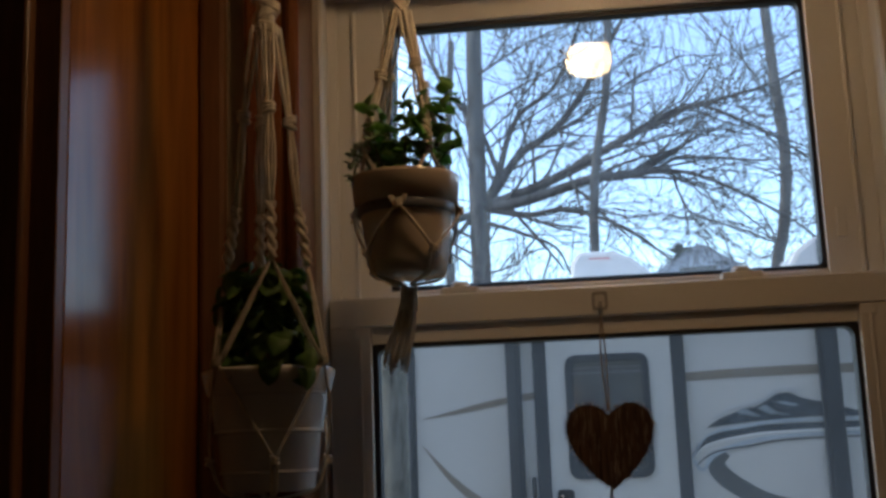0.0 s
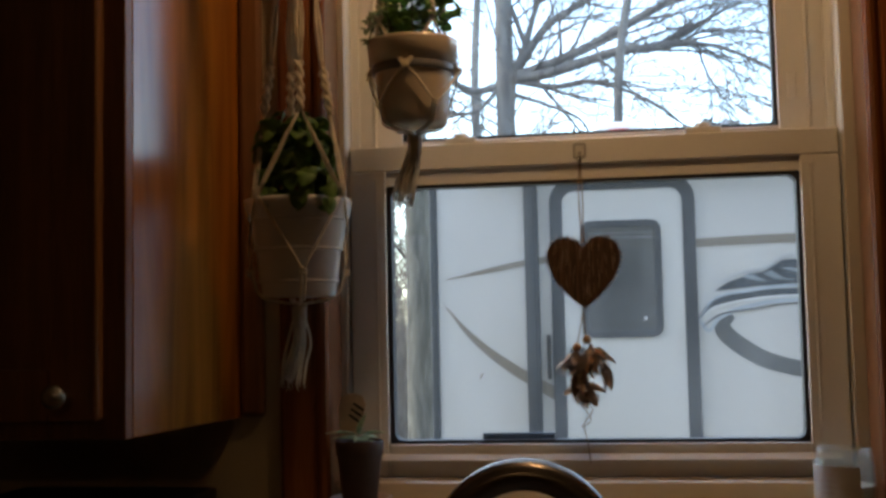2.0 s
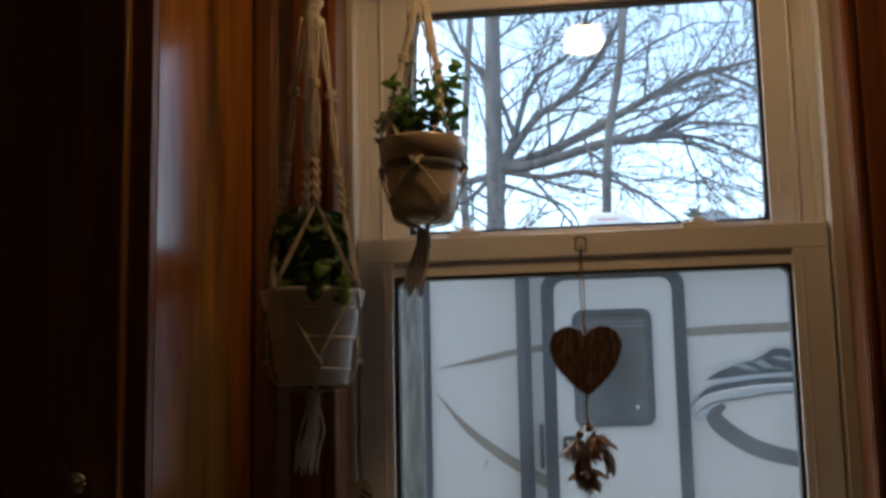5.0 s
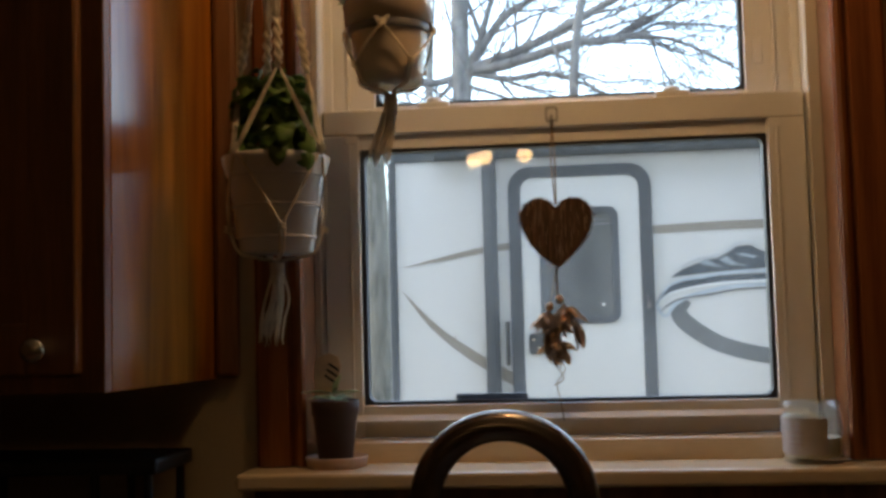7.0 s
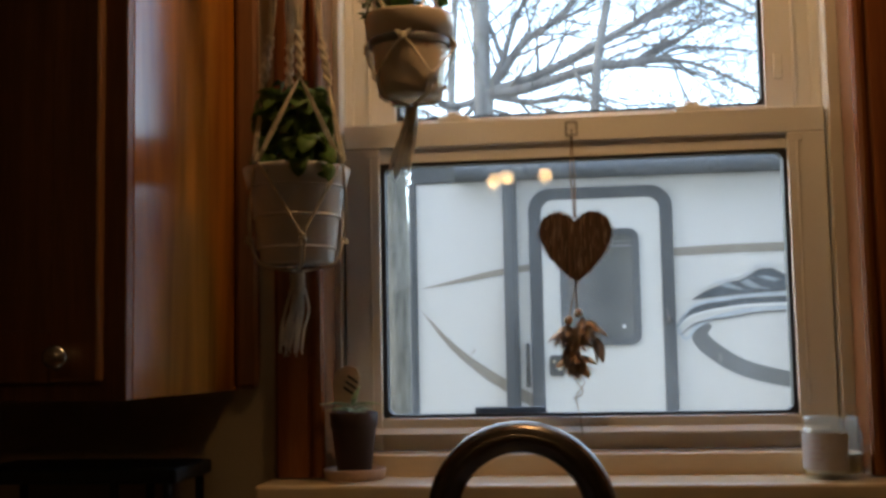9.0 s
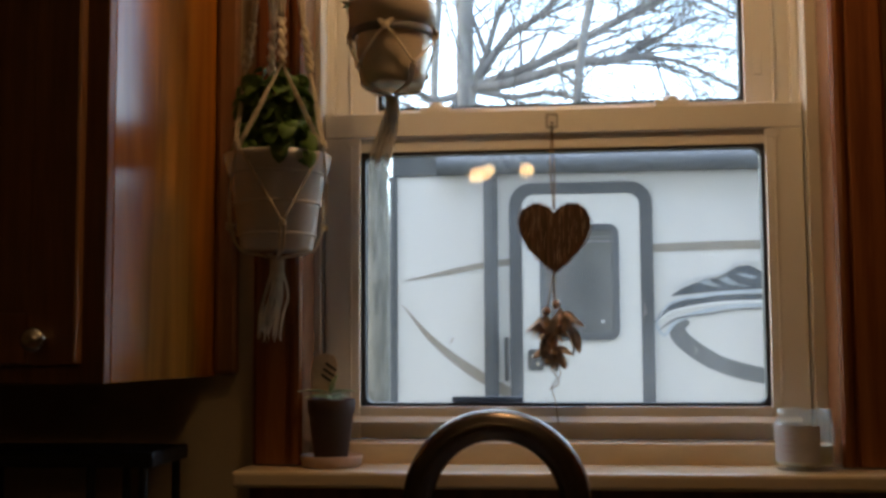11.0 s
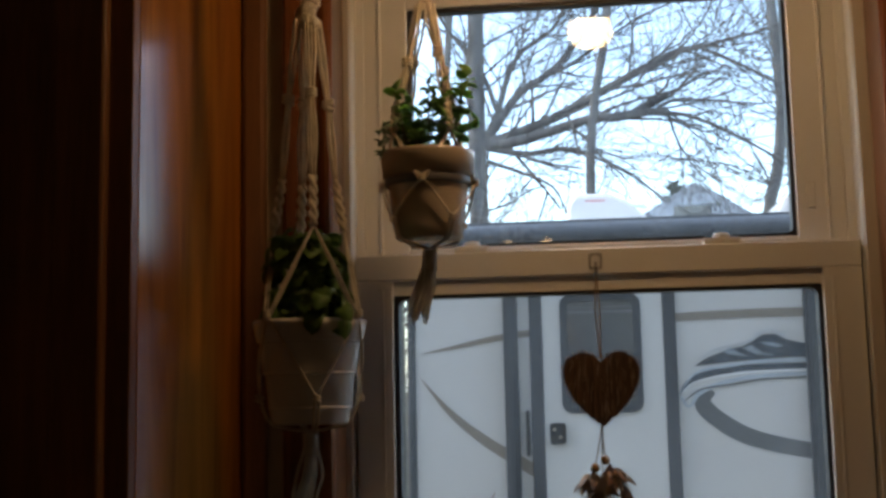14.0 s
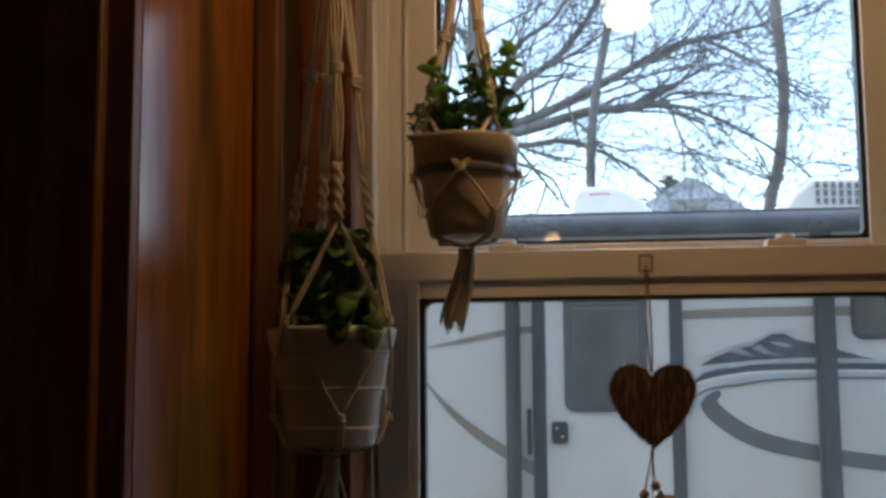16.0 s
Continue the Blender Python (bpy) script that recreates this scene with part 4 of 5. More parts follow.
sprig(plant2, leaf2, [(x + 0.02, y, 1.68), (x + 0.036, y - 0.004, 1.72), (x + 0.045, y - 0.004, 1.755), (x + 0.051, y, 1.782)], 8, 0.9, 1.25, 1)
sprig(plant2, leaf2, [(x + 0.03, y - 0.02, 1.68), (x + 0.050, y - 0.02, 1.705), (x + 0.066, y - 0.012, 1.712)], 4, 0.9, 1.3, 2)
sprig(plant2, leaf2, [(x + 0.02, y - 0.03, 1.68), (x + 0.028, y - 0.035, 1.72), (x + 0.024, y - 0.03, 1.758)], 5, 0.7, 1.1, 3)
for k in range(15):
    a = rnd.uniform(0, 2 * math.pi)
    r = rnd.uniform(0.005, 0.042)
    hgt = rnd.uniform(0.035, 0.085)
    b = (x + r * math.cos(a), y + r * math.sin(a), 1.676)
    sprig(plant2, leaf2, [b, (b[0] + 0.008 * math.cos(a), b[1] + 0.008 * math.sin(a), b[2] + hgt * 0.6), (b[0] + 0.016 * math.cos(a), b[1] + 0.016 * math.sin(a), b[2] + hgt)], rnd.randint(4, 7), 0.6, 1.1, 10 + k)
leaf2s = leaf_mesh("leaf", LEAF_C, 0.010, 0.006, 0.4)
for k in range(7):      # thin shoots that droop over the far rim
    a = radians(150 + 14 * k)
    rr = rnd.uniform(0.058, 0.076)
    sprig(plant2, leaf2s, [(x + 0.03 * math.cos(a), y + 0.03 * math.sin(a), 1.68), (x + rr * 0.8 * math.cos(a), y + rr * 0.8 * math.sin(a), 1.70 + 0.03 * rnd.random()), (x + rr * math.cos(a), y + rr * math.sin(a), 1.672 + 0.05 * rnd.random())], 5, 0.7, 1.2, 50 + k)

# ---- heart ornament on its hook ----
hook = thing("adhesive_hook", "clear plastic adhesive hook on the sash rail", "hook")
HX = -0.0095
hb = ring(rounded(HX - 0.0095, HX + 0.0095, 1.548, 1.5715, 0.004), rounded(HX - 0.006, HX + 0.006, 1.552, 1.568, 0.003), -0.0062, -0.0031)
part("backplate", hb, CLEAR, hook)
part("hook_arm", tube(glide([(HX, -0.005, 1.558), (HX, -0.012, 1.545), (HX, -0.020, 1.537), (HX, -0.024, 1.545)]), 0.0028, n=10), CLEAR, hook, smooth=True)
heart = thing("heart_ornament", "dark bark-textured wooden heart with dried husk flowers", "ornament")
HZ, HS, HY = 1.3885, 0.0515, -0.034
rh = random.Random(4)


def heart_half():
    """The right half of the outline, from the notch round the lobe to the tip."""
    pts = []
    for k in range(26):
        a = radians(155 - 175 * k / 25)
        pts.append((0.0245 + 0.027 * math.cos(a), 0.020 + 0.027 * math.sin(a)))
    p0, p1, p2 = pts[-1], (0.040, -0.024), (0.0, -0.052)
    for k in range(1, 24):
        t = k / 23
        pts.append(tuple((1 - t) ** 2 * a + 2 * t * (1 - t) * b + t * t * c for a, b, c in zip(p0, p1, p2)))
    return [p for p in pts if p[0] >= 0]


right = heart_half()


def span_at(x):
    """Top and bottom of the outline at a distance x from the middle."""
    zs = [a[1] + (b[1] - a[1]) * (x - a[0]) / (b[0] - a[0]) for a, b in zip(right, right[1:]) if (a[0] - x) * (b[0] - x) <= 0 and abs(a[0] - b[0]) > 1e-9]
    return (max(zs), min(zs)) if len(zs) > 1 else None


core = new("heart")
core.parent = heart
x = -0.0512
while x < 0.0510:
    w = rh.uniform(0.0014, 0.0030)
    ends = [span_at(min(0.0512, max(0.0003, abs(q)))) for q in (x, x + w)]
    if ends[0] and ends[1]:
        d, jag = rh.uniform(-0.0016, 0.0012), [rh.uniform(-0.0012, 0.0018) for q in range(4)]
        pts = [(HX + 0.002 + x, ends[0][1] - jag[0]), (HX + 0.002 + x + w, ends[1][1] - jag[1]), (HX + 0.002 + x + w, ends[1][0] + jag[2]), (HX + 0.002 + x, ends[0][0] + jag[3])]
        strip = prism([(a, HZ - 0.0028 + b) for a, b in pts], HY - 0.007 + d, HY + 0.007 - d)
        part("bark_strip", strip, HEART, core)
    x += w
fringe, face_fibre = bmesh.new(), bmesh.new()
for side in (-1, 1):
    for a, b in zip(right, right[1:]):
        for q in range(3):
            t = rh.random()
            p = Vector((HX + 0.002 + side * (a[0] + (b[0] - a[0]) * t), HY + rh.uniform(-0.006, 0.006), HZ - 0.0028 + a[1] + (b[1] - a[1]) * t))
            out = Vector((side * (a[1] - b[1]), 0, b[0] - a[0])).normalized()
            d = out * rh.uniform(0.001, 0.0042) + Vector((rh.uniform(-0.0022, 0.0022), 0, rh.uniform(-0.0022, 0.0022)))
            tube([p - out * 0.002, p + d * 0.6, p + d], 0.0005, 0.0003, n=3, bm=fringe, caps=False)
part("frayed_edge", fringe, FIBRE, heart, "frayed pale bark fibres")
for k in range(70):
    fx = rh.uniform(-0.044, 0.044)
    hi, lo = span_at(max(0.0005, abs(fx)))
    fz = rh.uniform(lo + 0.006, hi - 0.006)
    ln = min(rh.uniform(0.006, 0.022), hi - 0.004 - fz)
    tube([(HX + 0.002 + fx, HY - 0.0078, HZ - 0.0028 + fz), (HX + 0.002 + fx + rh.uniform(-0.0008, 0.0008), HY - 0.0094, HZ - 0.0028 + fz + ln * 0.5), (HX + 0.002 + fx, HY - 0.0078, HZ - 0.0028 + fz + ln)], 0.00045, n=3, bm=face_fibre, caps=False)
part("loose_fibre", face_fibre, FIBRE, heart, "loose pale fibres")
for off in (-0.0028, 0.0028):
    part("cord", tube(glide([(HX + off * 0.2, -0.021, 1.539), (HX + off, -0.028, 1.49), (HX + 0.002 + off * 0.3, HY, 1.424)]), 0.0011, n=6), TWINE, heart)
for (bx_, bz_), s in (((-0.0205, 1.279), 0), ((-0.0065, 1.289), 1)):
    part("tail_cord", tube(glide([(HX + 0.001, HY, 1.340), (HX + (bx_ - HX) * 0.4, HY, 1.31), (bx_, HY, bz_)]), 0.0010, n=6), TWINE, heart)
    part("bead", blob((bx_, HY, bz_), 0.0066, sub=2), BEAD, heart, "small round wooden bead", smooth=True)
part("tail_cord", tube(glide([(HX + 0.001, HY, 1.340), (HX - 0.001, HY, 1.28), (HX + 0.002, HY, 1.21), (HX + 0.008, HY, 1.19), (HX - 0.004, HY, 1.172), (HX + 0.000, HY, 1.15), (HX + 0.004, HY + 0.004, 1.118)], 5), 0.0008, n=6), TWINE, heart)
petal_a, petal_b = leaf_mesh("petal", HUSK, 0.036, 0.0125, 0.2, 7, 0.8), leaf_mesh("petal", HUSK_DARK, 0.032, 0.0135, 0.1, 7, 0.8)
for bx_, bz_, cnt, seed in ((-0.0235, 1.266, 25, 1), (0.0010, 1.274, 27, 2), (-0.011, 1.228, 22, 3), (-0.013, 1.250, 16, 4)):
    r = random.Random(seed)
    for k in range(cnt):
        ob = put_leaf(petal_a if k % 6 else petal_b, heart, (bx_, HY, bz_), k * 360 / cnt + r.uniform(-15, 15), r.choice((18, 40, 58, 72, 84)) + r.uniform(-10, 8), r.uniform(-60, 60), r.uniform(0.6, 1.12))
        ob.name = "petal"
for bx_, bz_, ln, seed in ((-0.0225, 1.276, 0.040, 5), (-0.0010, 1.284, 0.046, 6), (-0.010, 1.230, 0.034, 7)):
    r = random.Random(seed)
    tuft = bmesh.new()
    for k in range(230):
        a, w, l = r.uniform(0, 2 * math.pi), r.uniform(0.1, 0.95), ln * r.uniform(0.55, 1.0)
        p = Vector((bx_, HY, bz_))
        d = Vector((math.cos(a) * w, math.sin(a) * w, -1)).normalized()
        tube([p, p + d * l * 0.5 + Vector((0, 0, -0.003)), p + d * l + Vector((r.uniform(-0.006, 0.006), 0, r.uniform(-0.004, 0.004)))], 0.0010, 0.0004, n=3, bm=tuft, caps=False)
    part("feather_tuft", tuft, FEATHER, heart, "soft grey-brown feather tuft", smooth=True)
for px, pz, yaw, pitch, size in ((0.008, 1.262, 25, 74, 1.55), (0.012, 1.258, -30, 66, 1.35), (-0.020, 1.248, 170, 78, 1.3)):
    put_leaf(petal_b, heart, (px, HY, pz), yaw, pitch, 20, size).name = "petal"
part("twig", tube(glide([(HX - 0.008, HY, 1.20), (HX + 0.006, HY - 0.003, 1.178), (HX - 0.009, HY, 1.168)], 4), 0.0009, n=6), TWINE, heart)

# ---- sill: plant on a saucer, jar ----
sau = solid("saucer", lathe([(0.036, 1.0645), (0.041, 1.066), (0.0435, 1.079), (0.0425, 1.0805), (0.039, 1.0745), (0.01, 1.0738)], -0.320, -0.090, 40), CLAY_PALE, "pale pink clay saucer on the window sill", "saucer", smooth=True)
plant3 = thing("potted_plant", "small succulent in a dark brown clay pot", "potted plant")
x, y = -0.321, -0.090
part("pot", lathe([(0.0215, 1.0742), (0.0235, 1.076), (0.0310, 1.136), (0.0330, 1.1375), (0.0340, 1.156), (0.0332, 1.1575), (0.031, 1.155), (0.030, 1.147), (0.01, 1.147)], x, y, 40), CLAY, plant3, "dark brown clay pot", smooth=True)
part("soil", lathe([(0.0298, 1.1475), (0.029, 1.152), (0.01, 1.153)], x, y, 24), SOIL, plant3)
leaf3 = leaf_mesh("leaf", LEAF_C, 0.045, 0.014, 0.25, 7)
for k in range(9):
    put_leaf(leaf3, plant3, (x, y, 1.156 + 0.002 * (k % 3)), k * 137.5, rnd.uniform(-22, 0), rnd.uniform(-20, 20), rnd.uniform(0.5, 0.85))
for yaw, pitch, size in ((-160, -4, 1.0), (-15, -4, 0.98), (60, -58, 0.72), (-60, -30, 0.5)):
    put_leaf(leaf3, plant3, (x, y - 0.008, 1.166), yaw, pitch - 8, 0, size)
tag = solid("plant_tag", prism([(x - 0.030, 1.158), (x - 0.004, 1.158), (x + 0.006, 1.205), (x + 0.002, 1.217), (x - 0.012, 1.222), (x - 0.028, 1.216), (x - 0.034, 1.200)], y + 0.016, y + 0.0175), TAG, "beige card plant tag stuck in the pot", "plant tag", bevel=0.0005)
for k in range(3):
    bar = box(-0.009, 0.009, -0.0004, 0.0004, -0.0017, 0.0017)
    bmesh.ops.transform(bar, matrix=pose(x - 0.010 + 0.003 * k, y + 0.0154, 1.186 + 0.008 * k, 0, 35, 0), verts=bar.verts)
    part("print_bar", bar, BLACK, tag, "dark print")

jar = thing("glass_jar", "clear screw-top glass jar half full of pale wax", "jar")
x, y = 0.320, -0.098
part("jar_body", lathe([(0.034, 1.0645), (0.0375, 1.0665), (0.0385, 1.073), (0.0385, 1.126), (0.036, 1.130), (0.0345, 1.1315), (0.0358, 1.1335), (0.0345, 1.136), (0.0358, 1.139), (0.0350, 1.1445), (0.0330, 1.1445), (0.033, 1.128), (0.0362, 1.121), (0.0362, 1.072), (0.02, 1.070)], x, y, 48), JAR, jar, "clear threaded glass", smooth=True)
part("wax", lathe([(0.034, 1.0722), (0.0357, 1.074), (0.0357, 1.098), (0.01, 1.0975)], x, y, 40), WAX, jar, "pale wax filling")
lab = bmesh.new()
rows = []
for k in range(15):
    a = radians(184 + 104 * k / 14)
    rows.append([lab.verts.new((x + 0.0389 * math.cos(a), y + 0.0389 * math.sin(a), z)) for z in (1.077, 1.1245)] + [lab.verts.new((x + 0.0392 * math.cos(a), y + 0.0392 * math.sin(a), z)) for z in (1.1245, 1.077)])
for a, b in zip(rows, rows[1:]):
    for k in range(4):
        lab.faces.new((a[k], a[(k + 1) % 4], b[(k + 1) % 4], b[k]))
part("paper_label", lab, PAPER, jar, "worn paper label with faded print")
for k, (z, w) in enumerate(((1.112, 9), (1.104, 14), (1.097, 8), (1.089, 12))):
    bar = bmesh.new()
    for q in range(w):
        a0, a1 = radians(226 - w * 1.3 + q * 2.6), radians(226 - w * 1.3 + (q + 0.7) * 2.6)
        vs = [bar.verts.new((x + 0.0395 * math.cos(a), y + 0.0395 * math.sin(a), zz)) for a, zz in ((a0, z), (a1, z), (a1, z + 0.003), (a0, z + 0.003))]
        bar.faces.new(vs)
    part("print_bar", bar, INK, jar, "faded print")

# ---- unseen house-sized block and slab, added to keep sky light off the trailer ----
ob = bmesh.new()
box(-11.0, RX0 - 0.1, -6.7, 0.13, -0.849, 6.4, ob)
box(RX1 + 0.1, 11.0, -6.7, 0.13, -0.849, 6.4, ob)
box(RX0 - 0.1, RX1 + 0.1, -6.7, 0.13, -0.849, -0.102, ob)
box(RX0 - 0.1, RX1 + 0.1, -6.7, 0.13, 2.52, 6.4, ob)
solid("outer_wall", ob, SIDING, "unseen block round the kitchen that keeps sky light off the trailer", "wall", "structure")
solid("roof", prism([(-11.4, 6.402), (11.4, 6.402), (11.4, 6.52), (-11.4, 6.52)], -7.2, 0.5), SHINGLE, "unseen slab on top of the block that shades the trailer", "roof", "structure")

# ---- outside: ground ----
GZ = -0.85
gb = bmesh.new()
box(-400, 400, -400, 900, GZ - 0.5, GZ, gb)
solid("ground", gb, GROUND, "dull winter lawn reaching to the horizon", "ground", "structure")

# ---- camper trailer ----
YV = 4.207
camper = thing("camper_trailer", "white travel trailer with grey trim and swoosh decals", "trailer")
CX0, CX1, CZ0, CZ1 = -0.905, 5.6, -0.30, 2.14
part("body", box(CX0, CX1, YV, YV + 2.4, CZ0, CZ1), RV_WHITE, camper, "white gelcoat body", bevel=0.03)
part("roof", box(CX0 - 0.01, CX1, YV + 0.03, YV + 2.37, CZ1, CZ1 + 0.085), RV_ROOF, camper, bevel=0.03)
part("corner_trim", box(CX0 - 0.014, CX0 + 0.026, YV - 0.010, YV + 0.03, CZ0, CZ1 - 0.02), RV_TRIM, camper, "grey corner moulding", bevel=0.006)
part("awning_roll", tube([(-0.66, YV - 0.06, 2.165), (CX1 - 0.3, YV - 0.06, 2.165)], 0.048, n=24), RV_AWN, camper, "rolled dark awning", smooth=False)
part("gutter", box(CX0, CX1, YV - 0.012, YV + 0.03, 2.118, 2.235), RV_TRIM, camper, "dark grey roof-edge moulding", bevel=0.006)
for ax0, ax1 in ((-0.424, -0.352), (1.06, 1.155)):
    arm = new("awning_arm")
    arm.parent = camper
    part("channel", box(ax0, ax1, YV - 0.045, YV, 0.1, 2.13), RV_TRIM, arm, "grey aluminium awning arm", bevel=0.006)
    part("inner_bar", box(ax0 + 0.018, ax1 - 0.018, YV - 0.058, YV - 0.045, 0.25, 2.10), RV_TRIM, arm, bevel=0.004)
dr = new("entry_door")
dr.parent = camper
DX0, DX1, DZ0, DZ1 = -0.292, 0.438, 0.05, 2.068
part("door_frame", ring(rounded(DX0, DX1, DZ0, DZ1, 0.115, 10), rounded(DX0 + 0.064, DX1 - 0.064, DZ0 + 0.06, DZ1 - 0.060, 0.065, 10), YV - 0.020, YV), RV_TRIM, dr, "grey rounded door frame", bevel=0.004)
part("door_skin", prism(rounded(DX0 + 0.060, DX1 - 0.060, DZ0 + 0.06, DZ1 - 0.058, 0.07, 10), YV - 0.012, YV - 0.001), RV_WHITE_B, dr, bevel=0.002)
part("window_frame", ring(rounded(-0.138, 0.266, 1.255, 1.850, 0.055, 8), rounded(-0.103, 0.231, 1.290, 1.815, 0.03, 8), YV - 0.024, YV - 0.012), RV_TRIM, dr, bevel=0.003)
part("window_pane", prism(rounded(-0.105, 0.233, 1.288, 1.817, 0.03, 8), YV - 0.018, YV - 0.0125), RV_GLASS, dr, "dark tinted glass")
part("blind_rail", box(-0.098, 0.226, YV - 0.0195, YV - 0.0182, 1.755, 1.767), RV_GREY, dr, "pale lower edge of a raised blind")
part("blind_fold", box(-0.098, 0.226, YV - 0.0192, YV - 0.0182, 1.781, 1.788), RV_GREY, dr)
part("sticker", box(0.170, 0.187, YV - 0.0205, YV - 0.0185, 1.341, 1.358), RV_WHITE_B, dr, "tiny white sticker")
part("belt_panel", prism(rounded(-0.10, 0.27, 1.13, 1.20, 0.02, 5), YV - 0.0135, YV - 0.012), RV_WHITE_B, dr)
part("lock", prism(rounded(-0.204, -0.122, 1.104, 1.211, 0.02, 5), YV - 0.030, YV - 0.012), BLACK, dr, "black square door lock", bevel=0.004)
for dx, dz in ((-0.179, 1.179), (-0.152, 1.139)):
    part("lock_key", lathe([(0.008, -0.002), (0.008, 0.002)], 0, 0, 12), NICKEL, dr).matrix_basis = pose(dx, YV - 0.031, dz, 90)
grab = new("grab_handle")
grab.parent = camper
part("grip", box(-0.322, -0.300, YV - 0.055, YV - 0.035, 1.05, 1.275), BLACK, grab, bevel=0.008)
for z in (1.06, 1.252):
    part("standoff", box(-0.320, -0.302, YV - 0.040, YV, z, z + 0.018), BLACK, grab)


def sweep(name, line, widths, mat, depth=0.004, per=8, label=""):
    """A decal band along a line on the trailer's side."""
    L = glide([(a, 0, b) for a, b in line], per)
    bm = bmesh.new()
    a_, b_ = [], []
    n = len(L) - 1
    for i, p in enumerate(L):
        d = (L[min(i + 1, n)] - L[max(i - 1, 0)]).normalized()
        nn = Vector((-d.z, 0, d.x))
        t = i / n * (len(widths) - 1)
        k = min(int(t), len(widths) - 2)
        w = (widths[k] + (widths[k + 1] - widths[k]) * (t - k)) / 2
        a_.append((p + nn * w))
        b_.append((p - nn * w))
    vs = [[bm.verts.new((q.x, yy, q.z)) for q in row] for row in (a_, b_) for yy in (YV - depth, YV - 0.0005)]
    for i in range(n):
        bm.faces.new((vs[0][i], vs[0][i + 1], vs[2][i + 1], vs[2][i]))
        bm.faces.new((vs[0][i], vs[1][i], vs[1][i + 1], vs[0][i + 1]))
        bm.faces.new((vs[2][i], vs[2][i + 1], vs[3][i + 1], vs[3][i]))
    return part(name, bm, mat, camper, label)


sweep("stripe", [(-0.848, 1.568), (-0.65, 1.605), (-0.43, 1.645), (-0.1, 1.680), (0.45, 1.722), (1.2, 1.732), (2.4, 1.70)], (0.002, 0.026, 0.036, 0.042, 0.046, 0.05), RV_TAN, 0.003, label="tan upper pinstripe")
sweep("stripe", [(-0.856, 1.447), (-0.70, 1.265), (-0.52, 1.120), (-0.30, 0.985), (-0.08, 0.865), (0.3, 0.74)], (0.002, 0.034, 0.052, 0.060, 0.062, 0.06), RV_TAN, 0.003, label="tan lower swoosh")
sweep("stripe", [(0.598, 1.359), (0.553, 1.299), (0.618, 1.219), (0.788, 1.121), (1.088, 1.051), (1.408, 1.006), (2.188, 0.946)], (0.05, 0.085, 0.085, 0.078, 0.075, 0.07), RV_GREY, 0.003, label="grey lower swoosh")
sweep("stripe", [(0.440, 1.339), (0.508, 1.409), (0.648, 1.449), (0.888, 1.466), (1.408, 1.461), (2.088, 1.416)], (0.010, 0.034, 0.036, 0.034, 0.034, 0.03), RV_DARK, 0.0034, label="dark chrome arc")
sweep("stripe", [(0.438, 1.334), (0.528, 1.444), (0.688, 1.476), (0.908, 1.496), (1.408, 1.488), (2.088, 1.446)], (0.006, 0.012, 0.016, 0.016, 0.016, 0.012), RV_STEEL, 0.0042, label="steel-blue arc")
sweep("stripe", [(0.446, 1.329), (0.488, 1.279), (0.548, 1.349), (0.688, 1.398), (0.908, 1.426), (1.408, 1.426), (2.088, 1.386)], (0.022, 0.016, 0.022, 0.022, 0.02, 0.018, 0.016), RV_STEEL, 0.0040, label="steel-blue arc")
sweep("stripe", [(0.458, 1.349), (0.518, 1.396), (0.668, 1.429), (0.888, 1.446), (1.408, 1.442), (2.088, 1.396)], (0.004, 0.008, 0.009, 0.009, 0.009, 0.008), RV_ROOF, 0.0046, label="white highlight arc")
sweep("stripe", [(0.463, 1.304), (0.508, 1.339), (0.568, 1.366), (0.708, 1.384), (0.908, 1.408), (1.408, 1.408), (2.088, 1.366)], (0.004, 0.010, 0.010, 0.009, 0.008, 0.008), RV_GREY, 0.0046, label="grey shadow arc")
sweep("stripe", [(0.548, 1.516), (0.648, 1.564), (0.728, 1.578), (0.788, 1.594), (0.848, 1.636), (0.908, 1.646), (0.968, 1.618)], (0.003, 0.006, 0.006, 0.005, 0.007, 0.006, 0.003), RV_STEEL, 0.0046, label="pale ridge line")
mount = prism([(0.518, 1.476), (0.588, 1.519), (0.658, 1.545), (0.708, 1.562), (0.758, 1.568), (0.808, 1.594), (0.858, 1.625), (0.918, 1.628), (0.973, 1.599), (1.058, 1.579), (1.168, 1.548), (1.288, 1.510), (1.448, 1.476), (1.288, 1.504), (0.988, 1.510), (0.738, 1.496)], YV - 0.0036, YV - 0.0005)
part("mountain_decal", mount, RV_DARK, camper, "dark blue-grey mountain outline decal")
for q in ([(0.66, 1.545), (0.70, 1.566), (0.74, 1.540), (0.78, 1.520), (0.71, 1.528)], [(0.84, 1.585), (0.89, 1.588), (0.96, 1.570), (0.93, 1.560)], [(0.76, 1.560), (0.80, 1.575), (0.86, 1.535), (0.92, 1.520), (0.82, 1.530)]):
    part("snow_decal", prism(q, YV - 0.0050, YV - 0.0037), RV_MID, camper, "pale snow highlight of the decal")
sw = new("side_window")
sw.parent = camper
part("window_frame", ring(rounded(1.235, 2.05, 1.595, 2.04, 0.06, 8), rounded(1.262, 2.022, 1.622, 2.012, 0.04, 8), YV - 0.014, YV), RV_TRIM, sw, bevel=0.003)
part("window_pane", prism(rounded(1.26, 2.024, 1.62, 2.014, 0.04, 8), YV - 0.008, YV - 0.001), RV_GLASS, sw, "dark tinted glass")
vent = new("roof_vent")
vent.parent = camper
vb = prism([(-0.10, 2.225), (-0.085, 2.44), (-0.04, 2.505), (0.16, 2.500), (0.26, 2.455), (0.37, 2.36), (0.40, 2.225)], 5.0, 5.45)
